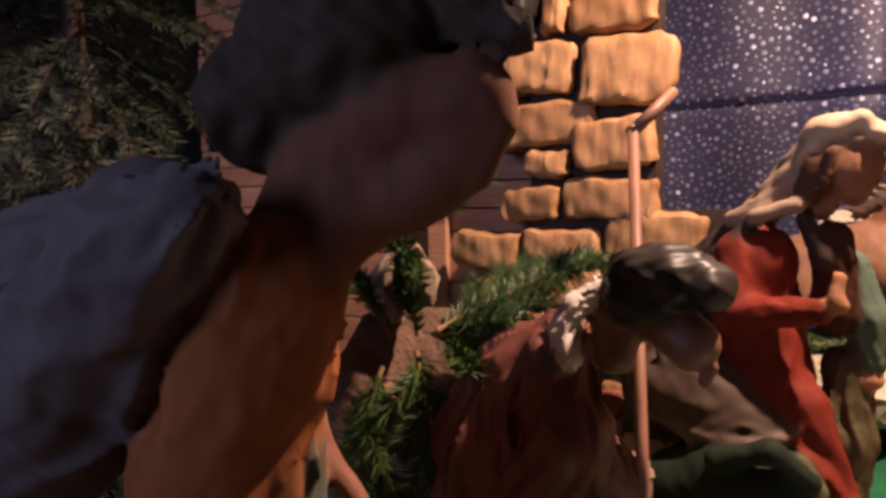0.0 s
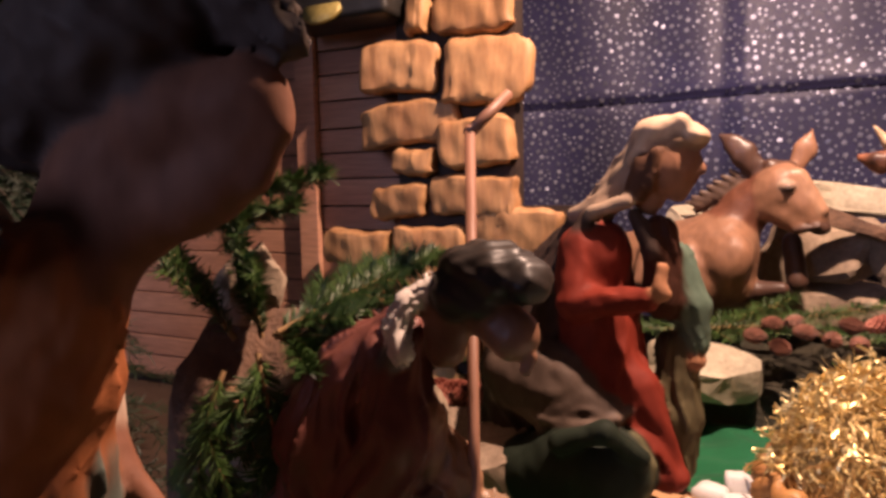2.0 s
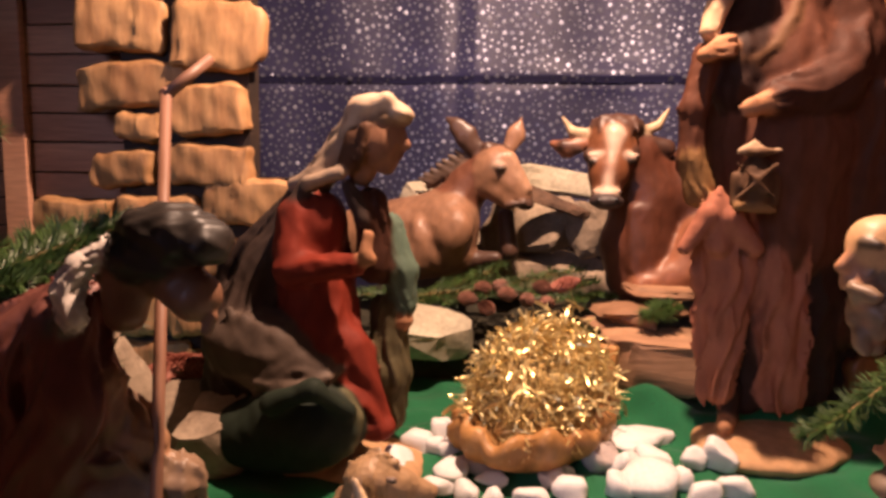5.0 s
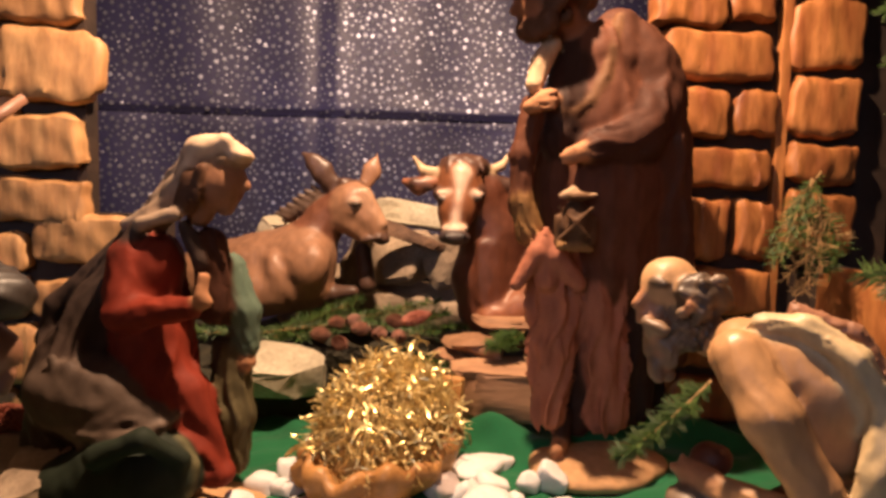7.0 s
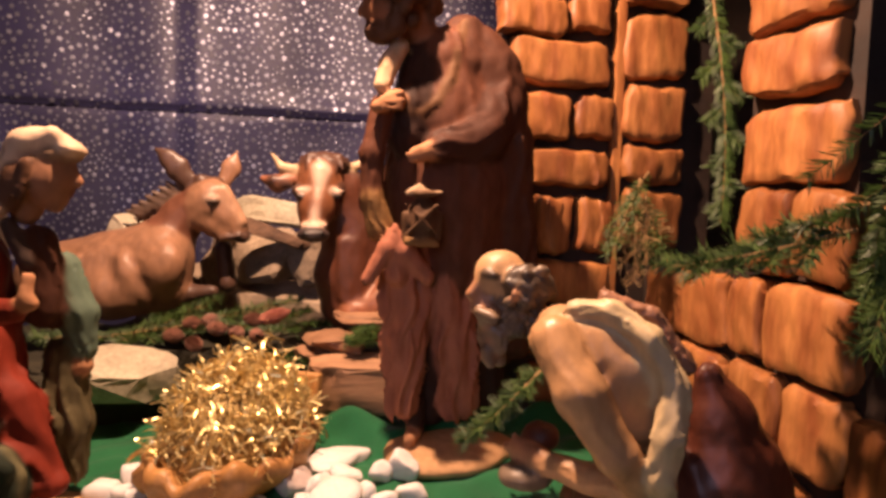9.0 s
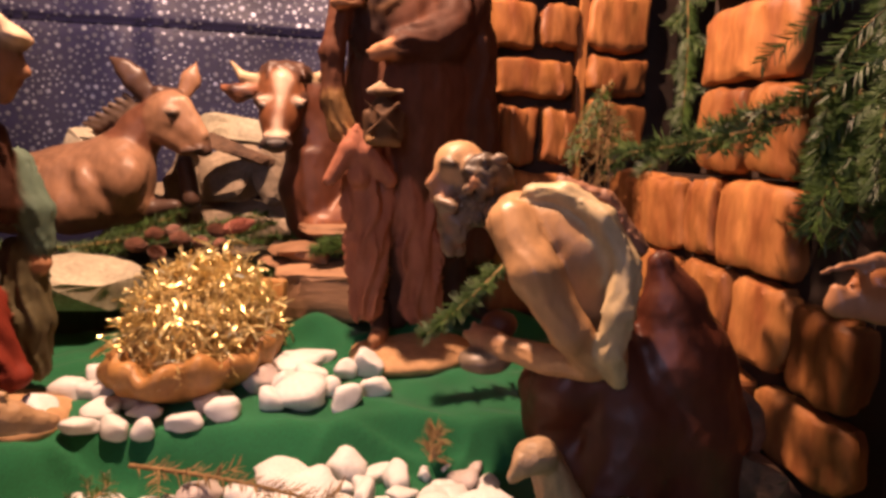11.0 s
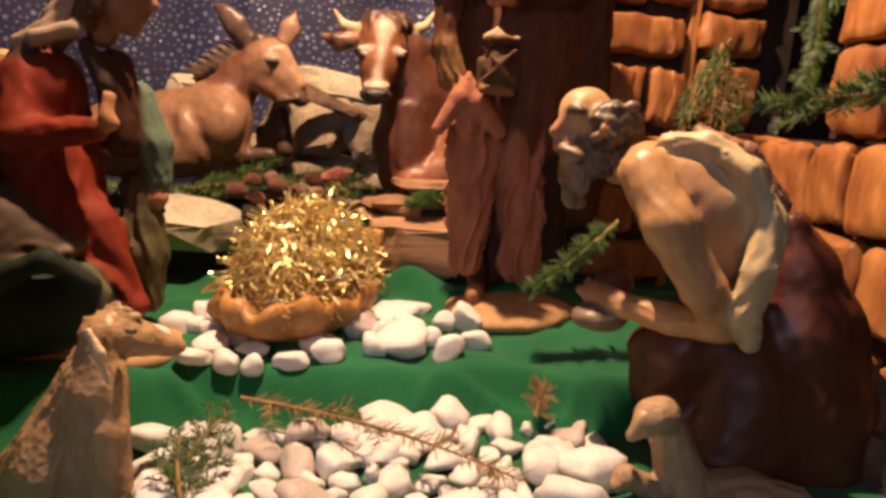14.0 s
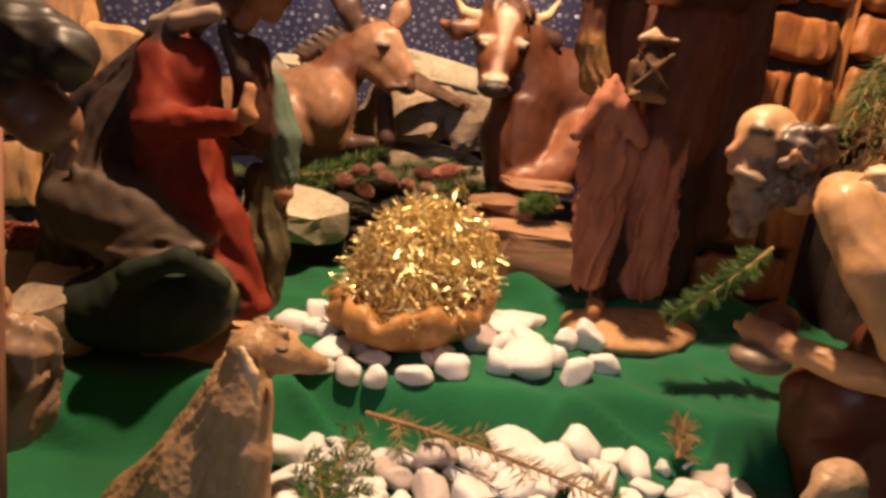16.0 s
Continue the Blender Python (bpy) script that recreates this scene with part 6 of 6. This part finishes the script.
def cone_mesh(length, width, material, seed):
    r = np.random.default_rng(seed)
    verts, faces = [], []
    for row in range(13):
        s = (row + 0.5) / 13
        rad = width * math.sin(math.pi * min(1, 0.18 + 0.80 * s)) ** 0.8
        for k in range(8):
            a = k * 0.7854 + row * 0.41 + r.uniform(-0.08, 0.08)
            c, q = math.cos(a), math.sin(a)
            x, b, e = length * (s - 0.5), len(verts), width * 0.34
            verts += [(x - 0.004, rad * 0.35 * c, rad * 0.35 * q), (x + 0.003, rad * c - e * q, rad * q + e * c), (x + 0.003, rad * c + e * q, rad * q - e * c), (x + 0.008, rad * 1.12 * c, rad * 1.12 * q), (x + 0.007, rad * 0.7 * c, rad * 0.7 * q)]
            faces += [(b, b + 1, b + 3, b + 2), (b + 1, b + 4, b + 3), (b + 4, b + 2, b + 3), (b, b + 4, b + 1), (b, b + 2, b + 4)]
    return mesh_from("pine_cone", verts, faces, material, False)


CONES = [cone_mesh(0.034, 0.014, CONE_M, 1), cone_mesh(0.060, 0.014, CONE_RED, 2)]
for at, turn, k in (((0.085, 1.27, 0.275), 20, 0), ((0.125, 1.25, 0.262), -40, 0), ((0.165, 1.28, 0.285), 10, 0), ((0.205, 1.26, 0.278), 70, 0), ((0.235, 1.29, 0.300), -15, 0), ((0.278, 1.26, 0.312), 25, 1), ((0.150, 1.31, 0.295), 45, 0), ((0.115, 1.31, 0.290), 5, 0), ((0.245, 1.25, 0.275), 100, 0)):
    ob = new("pine_cone", CONES[k])
    ob.matrix_basis = pose(*at, 12, -12 if k else 8, turn)
    tagged(ob, "reddish slender pine cone lying on fir" if k else "open brown pine cone lying on fir behind the manger", "pine cone", "pine cones")
for at, turn in (((-0.405, 1.06, 0.180), 20), ((-0.37, 1.05, 0.182), 60), ((-0.44, 1.07, 0.175), -30), ((-0.40, 1.03, 0.165), 80), ((-0.35, 1.0, 0.19), 10), ((-0.43, 1.04, 0.172), 50)):
    ob = new("pine_cone", CONES[1])
    ob.matrix_basis = pose(*at, 30, 0, turn) @ Matrix.Scale(1.15, 4)
    tagged(ob, "reddish-brown pine cone on the stones behind the boy", "pine cone", "pine cones")


def shepherd_staff():
    """A round pole with a short bent top."""
    ob = base("shepherd_staff", (-0.105, 0.430, 0.0))
    def rod(name, a, b, ra, rb, label=""):
        bm = bmesh.new()
        bmesh.ops.create_cone(bm, cap_ends=True, segments=14, radius1=ra, radius2=rb, depth=(Vector(b) - Vector(a)).length)
        me = from_bm(name, bm, STAFF)
        turn = (Vector(b) - Vector(a)).to_track_quat("Z", "Y").to_matrix().to_4x4()
        part(name, me, ob, label, Matrix.Translation((Vector(a) + Vector(b)) / 2 - ob.location) @ turn)
    rod("pole", (-0.105, 0.430, 0.0), (-0.218, 0.696, 0.615), 0.0058, 0.0062)
    rod("crook", (-0.219, 0.692, 0.607), (-0.186, 0.741, 0.657), 0.0075, 0.0060, "short bent top")
    return tagged(ob, "plain reddish-brown wooden shepherd staff with a bent top", "staff")


shepherd_staff()


def wall_shade():
    """A dark shade on the boarded wall with a dull yellow oval plate."""
    ob = base("wall_lamp", (-0.735, 1.225, 0.935))
    part("shade", slab_mesh("shade", (0.27, 0.12, 0.085), IRON, 0.015, 3, True), ob, "black shade", pose(0, 0, 0.015))
    bm = bmesh.new()
    bmesh.ops.create_cone(bm, cap_ends=True, segments=32, radius1=0.05, radius2=0.046, depth=0.008)
    bmesh.ops.scale(bm, vec=(1, 0.75, 1), verts=bm.verts)
    part("reflector", from_bm("reflector", bm, BRASS), ob, "dull yellow oval plate", pose(-0.02, -0.062, -0.004, 62, 0, 0))
    tagged(ob, "black unlit wall lamp with a yellow oval reflector", "lamp")


wall_shade()

# ---- fir ----
B = fir_branch
fresh = "fresh green fir branch"
B((-0.375, 0.535, 0.395), (-0.265, 0.690, 0.462), 0.21, 1, fresh + " behind the kneeling boy", twigs=11, dense=2550, bend=0.08, spread=0.34, needle=0.022)
B((-0.380, 0.535, 0.390), (-0.260, 0.610, 0.370), 0.17, 2, fresh + " in the pile by the wall", dense=1700, needle=0.022)
B((-0.420, 0.560, 0.380), (-0.445, 0.540, 0.520), 0.16, 3, fresh + " standing upright by the wall", dense=1700, needle=0.022)
B((-0.440, 0.540, 0.380), (-0.520, 0.500, 0.520), 0.20, 4, fresh + " leaning by the wall", dense=1700, needle=0.022)
B((-0.400, 0.530, 0.370), (-0.350, 0.470, 0.250), 0.20, 5, fresh + " hanging over the stones", dense=1700, droop=0.4, needle=0.022)
B((-0.440, 0.520, 0.350), (-0.470, 0.430, 0.200), 0.24, 6, fresh + " hanging over the stones", dense=1700, droop=0.4, needle=0.022)
B((-0.390, 0.545, 0.390), (-0.300, 0.560, 0.345), 0.18, 7, fresh + " in the pile by the wall", dense=1700, needle=0.022)
B((-0.430, 0.500, 0.260), (-0.360, 0.430, 0.120), 0.22, 8, fresh + " lying low before the stones", dense=1700, needle=0.022)
B((-0.500, 0.545, 0.525), (-0.362, 0.590, 0.562), 0.16, 9, fresh + " reaching out before the boarded wall", dense=1530, spread=0.28, needle=0.022)
B((-0.520, 0.560, 0.500), (-0.420, 0.560, 0.520), 0.15, 10, fresh + " reaching out before the boarded wall", dense=1190, spread=0.3, needle=0.022)
for k, (at, to, size) in enumerate((((-0.06, 1.36, 0.255), (0.12, 1.31, 0.285), 0.24), ((0.34, 1.44, 0.245), (0.18, 1.36, 0.275), 0.24), ((0.42, 1.45, 0.26), (0.28, 1.33, 0.27), 0.22), ((0.08, 1.47, 0.255), (0.28, 1.46, 0.30), 0.26),
                                    ((0.50, 1.26, 0.285), (0.44, 1.22, 0.27), 0.09), ((0.06, 1.38, 0.255), (-0.12, 1.33, 0.265), 0.24), ((-0.02, 1.34, 0.25), (0.10, 1.40, 0.30), 0.2), ((0.20, 1.42, 0.25), (0.30, 1.36, 0.29), 0.18), ((0.26, 1.38, 0.21), (0.33, 1.26, 0.22), 0.16))):
    B(at, to, size, 20 + k, fresh + " spread on the bank behind the manger", dense=800, bend=0.05)
B((0.70, 0.86, 0.30), (0.573, 0.868, 0.196), 0.175, 31, fresh + " pointing out beside the kneeling old man", dense=900, spread=0.16)
B((1.00, 0.60, 0.53), (0.786, 0.658, 0.486), 0.24, 33, fresh + " reaching across the brick wall", dense=1100, spread=0.3)
B((1.066, 1.020, 0.963), (1.047, 0.980, 0.524), 0.44, 34, fresh + " hanging down in the dark gap", dense=1500, spread=0.14, droop=0.05)
B((1.003, 1.100, 0.618), (0.866, 1.060, 0.487), 0.19, 35, fresh + " before the brick pillar", dense=420, spread=0.5, droop=0.25)
B((0.974, 1.080, 0.605), (0.907, 1.040, 0.423), 0.20, 36, "drying yellow-brown fir branch before the brick pillar", NEEDLE_DRY, dense=300, spread=0.5, droop=0.2)
B((0.976, 1.060, 0.577), (0.937, 1.020, 0.446), 0.14, 37, fresh + " before the brick pillar", dense=420, spread=0.45, droop=0.2)
B((1.020, 0.600, 0.563), (0.835, 0.720, 0.474), 0.24, 38, fresh + " reaching across the brick wall", dense=1000, spread=0.24, droop=0.1)
for k, (at, to, size) in enumerate((((1.06, 0.50, 0.62), (1.00, 0.44, 0.36), 0.30), ((1.06, 0.46, 0.66), (0.96, 0.40, 0.56), 0.22), ((1.05, 0.42, 0.58), (0.98, 0.36, 0.38), 0.26), ((1.02, 0.54, 0.56), (0.95, 0.54, 0.46), 0.17), ((1.001, 0.500, 0.678), (0.948, 0.470, 0.452), 0.23), ((0.993, 0.460, 0.617), (0.943, 0.500, 0.461), 0.17), ((1.027, 0.560, 0.744), (0.967, 0.440, 0.406), 0.36), ((0.991, 0.540, 0.586), (0.967, 0.580, 0.468), 0.13))):
    B(at, to, size, 40 + k, "dark green fir branch hung over the corner pillar", dense=1000, droop=0.3)
B((0.150, 0.790, 0.052), (0.420, 0.545, 0.058), 0.40, 51, "dry brown fir twig lying on the pebbles", NEEDLE_DRY, dense=300, twigs=5, spread=0.12, needle=0.02)
B((0.10, 0.60, 0.050), (0.150, 0.685, 0.075), 0.11, 52, "small dark green sprig among the pebbles", dense=500, twigs=8, spread=0.55, needle=0.010)
B((0.12, 0.55, 0.050), (0.105, 0.65, 0.070), 0.10, 53, "small dark green sprig among the pebbles", dense=400, twigs=8, spread=0.55, needle=0.010)
B((0.545, 0.725, 0.045), (0.56, 0.745, 0.070), 0.045, 54, "tiny dry sprig among the pebbles", NEEDLE_DRY, dense=120, twigs=4)


def fir_tree(at, height, seed):
    """A cut fir leaning in the corner: a trunk with many drooping boughs."""
    ob = base("fir_tree", at)
    bm = bmesh.new()
    bmesh.ops.create_cone(bm, cap_ends=True, segments=12, radius1=0.03, radius2=0.008, depth=height)
    # trunk and stems take the near-black joint colour for the same corner shade
    part("trunk", from_bm("trunk", bm, MORTAR), ob, "", pose(0, 0, height / 2))
    r = np.random.default_rng(seed)
    kinds = [fir_meshes(0.34, seed + k, twigs=10, dense=750, droop=0.35, needle=0.02, spread=0.5) for k in range(4)]
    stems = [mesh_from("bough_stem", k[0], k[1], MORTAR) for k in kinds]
    greens = [mesh_from("bough", k[2], k[3], NEEDLE_SHADED, False) for k in kinds]
    for k in range(92):
        s = (k + 0.5) / 92
        m = pose(0, 0, 0.12 + s * (height - 0.15), 0, r.uniform(-5, 28), k * 137.5) @ Matrix.Scale(1.35 - 0.75 * s, 4)
        bough = part("bough", greens[k % 4], ob, "", m)
        part("stem", stems[k % 4], bough)
    tagged(ob, "fir tree in the corner, its shade put into a dark green", "tree")


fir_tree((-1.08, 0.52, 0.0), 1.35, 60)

# ---- carved stones of the walls, piece by piece ----
def block_mesh(w, h, d, seed, material, ridges=1.0):
    """A carved block: rounded, with uneven edges and vertical chisel grooves on its face (towards -y)."""
    r = np.random.default_rng(seed)
    nx, nz = 29, 13
    verts, faces = [], []
    phase, lean = r.uniform(0, 6, 4), r.uniform(-0.12, 0.12)
    planes = [(r.uniform(-0.20, 0.20), r.uniform(-0.16, 0.16), r.uniform(0, 0.006)) for _ in range(4)]
    chips = r.uniform(0.02, 0.17, 4) * min(w, h)
    cuts = np.cumsum(r.uniform(0.014, 0.044, 24)) - 0.30
    slopes, tips = r.uniform(-0.15, 0.15, 24), r.uniform(-0.25, 0.25, 24)
    for i in range(nx):
        for j in range(nz):
            a, b = i / (nx - 1) * 2 - 1, j / (nz - 1) * 2 - 1
            a2, b2 = 0.35 * a + 0.65 * math.sin(a * 1.5708), 0.35 * b + 0.65 * math.sin(b * 1.5708)
            x, z = a2 * w / 2, b2 * h / 2
            edge_x, edge_z = (1 - abs(a2)) * w / 2, (1 - abs(b2)) * h / 2
            round_ = 1 - (1 - math.exp(-edge_x / 0.0035)) * (1 - math.exp(-edge_z / 0.0035))
            chip = chips[(a > 0) * 2 + (b > 0)] * (abs(a2 * b2) ** 6)
            x -= math.copysign(chip, a)
            z -= math.copysign(chip, b)
            x += (0.0040 * math.sin(b * 3 + phase[0]) + 0.0015 * math.sin(b * 9 + phase[2])) * abs(a2)
            z += (0.0040 * math.sin(a * 3.4 + phase[1]) + 0.0018 * math.sin(a * 11 + phase[3])) * abs(b2) + lean * x * 0.25
            way = x + z * lean + 0.004 * math.sin(z * 70 + phase[2])
            k = min(23, int(np.searchsorted(cuts, way)))
            mid = cuts[k] - 0.010
            groove = slopes[k] * (way - mid) + 0.03 * tips[k] * z + 0.0005 * math.sin(x * 190 + 40 * z + phase[0]) + 0.0010 * math.sin(z * 110 + x * 70 + phase[1])
            groove += 0.55 * max(p[0] * x + p[1] * z + p[2] for p in planes)
            y = -d * (1 - 0.62 * round_) + ridges * groove * (1 - round_)
            verts.append((x, y, z))
    rim = []
    for i in range(nx):
        rim.append((i, 0))
    for j in range(1, nz):
        rim.append((nx - 1, j))
    for i in range(nx - 2, -1, -1):
        rim.append((i, nz - 1))
    for j in range(nz - 2, 0, -1):
        rim.append((0, j))
    for i in range(nx - 1):
        for j in range(nz - 1):
            a = i * nz + j
            faces.append((a, a + nz, a + nz + 1, a + 1))
    start = len(verts)
    for i, j in rim:
        x, y, z = verts[i * nz + j]
        verts.append((x * 0.97, 0.004, z * 0.97))
    for k in range(len(rim)):
        a, b = rim[k], rim[(k + 1) % len(rim)]
        faces.append((a[0] * nz + a[1], start + k, start + (k + 1) % len(rim), b[0] * nz + b[1]))
    me = mesh_from("stone", verts, faces, material)
    me.set_sharp_from_angle(angle=0.55)
    return me


def course(owner, name, rows, place, turn, depth, material, seed, grow=0.0):
    wall = bpy.data.objects[owner]
    for k, (c, z, w, h) in enumerate(rows):
        me = block_mesh(w + grow, h + grow, depth + 0.004 * ((k * 7) % 3), seed + k, material)
        part(name, me, wall, "", wall.matrix_basis.inverted() @ place(c, z) @ pose(0, 0, 0, 0, 0, turn))


LEFT = [(-0.440, 0.905, 0.177, 0.090), (-0.610, 0.808, 0.185, 0.110), (-0.410, 0.784, 0.189, 0.137), (-0.594, 0.688, 0.240, 0.093), (-0.578, 0.607, 0.103, 0.059),
        (-0.435, 0.642, 0.169, 0.104), (-0.620, 0.522, 0.139, 0.075), (-0.442, 0.532, 0.197, 0.086), (-0.731, 0.419, 0.175, 0.083), (-0.545, 0.431, 0.177, 0.081), (-0.351, 0.461, 0.193, 0.101), (-0.565, 0.914, 0.055, 0.082),
        (-0.50, 1.02, 0.27, 0.11)]
LEFT_LOW = [(-0.380, 0.348, 0.140, 0.072), (-0.481, 0.236, 0.097, 0.117), (-0.556, 0.351, 0.192, 0.082), (-0.599, 0.234, 0.118, 0.116), (-0.346, 0.238, 0.151, 0.117), (-0.567, 0.109, 0.195, 0.114), (-0.375, 0.109, 0.165, 0.114), (-0.70, 0.33, 0.09, 0.07)]
course("pillar_backing", "stone", LEFT + LEFT_LOW, lambda c, z: pose(c, 1.252, z), 0, 0.036, STONE_L, 100)
COLUMN_A = [(0.781, 1.034, 0.138, 0.100), (0.913, 1.048, 0.102, 0.101), (0.789, 0.935, 0.150, 0.084), (0.919, 0.950, 0.096, 0.075), (0.856, 0.846, 0.221, 0.096), (0.814, 0.730, 0.136, 0.099), (0.937, 0.736, 0.092, 0.091),
            (0.882, 0.627, 0.178, 0.081), (0.848, 0.507, 0.089, 0.123), (0.946, 0.508, 0.084, 0.118), (0.885, 0.385, 0.205, 0.095), (0.845, 0.275, 0.11, 0.10), (0.955, 0.275, 0.085, 0.10), (0.885, 0.165, 0.19, 0.09)]
COLUMN_B = [(1.071, 1.025, 0.150, 0.100), (1.076, 0.894, 0.155, 0.139), (1.076, 0.752, 0.148, 0.120), (1.078, 0.640, 0.146, 0.080), (1.080, 0.523, 0.150, 0.128)]
course("pillar_board", "brick", COLUMN_A + COLUMN_B, lambda c, z: pose(c, 1.232, z), 0, 0.036, STONE_R, 200)
WING_HIGH = [(0.790, 0.982, 0.18, 0.090), (0.785, 0.878, 0.190, 0.094), (0.785, 0.775, 0.190, 0.097), (0.775, 0.650, 0.212, 0.118)]
course("wing_board_high", "brick", WING_HIGH, lambda c, z: pose(1.066, c, z), -90, 0.036, STONE_R, 300)
WING_LOW = [(0.816, 0.518, 0.112, 0.135), (0.698, 0.516, 0.111, 0.135), (1.016, 0.373, 0.247, 0.136), (0.845, 0.373, 0.087, 0.128), (0.715, 0.370, 0.165, 0.138), (0.985, 0.235, 0.20, 0.125), (0.820, 0.235, 0.12, 0.125), (0.690, 0.229, 0.125, 0.129), (0.571, 0.213, 0.114, 0.130),
            (0.60, 0.085, 0.18, 0.105), (0.79, 0.090, 0.17, 0.11), (0.97, 0.090, 0.17, 0.11)]
course("wing_board_low", "brick", WING_LOW, lambda c, z: pose(1.066, c, z), -90, 0.036, STONE_R, 340)
course("board_wall", "stone", [(-1.57, 1.16, 0.14, 0.10), (-1.42, 1.15, 0.09, 0.10), (-1.50, 1.27, 0.16, 0.09)], lambda c, z: pose(c, 1.318, z), 0, 0.034, STONE_L, 400)
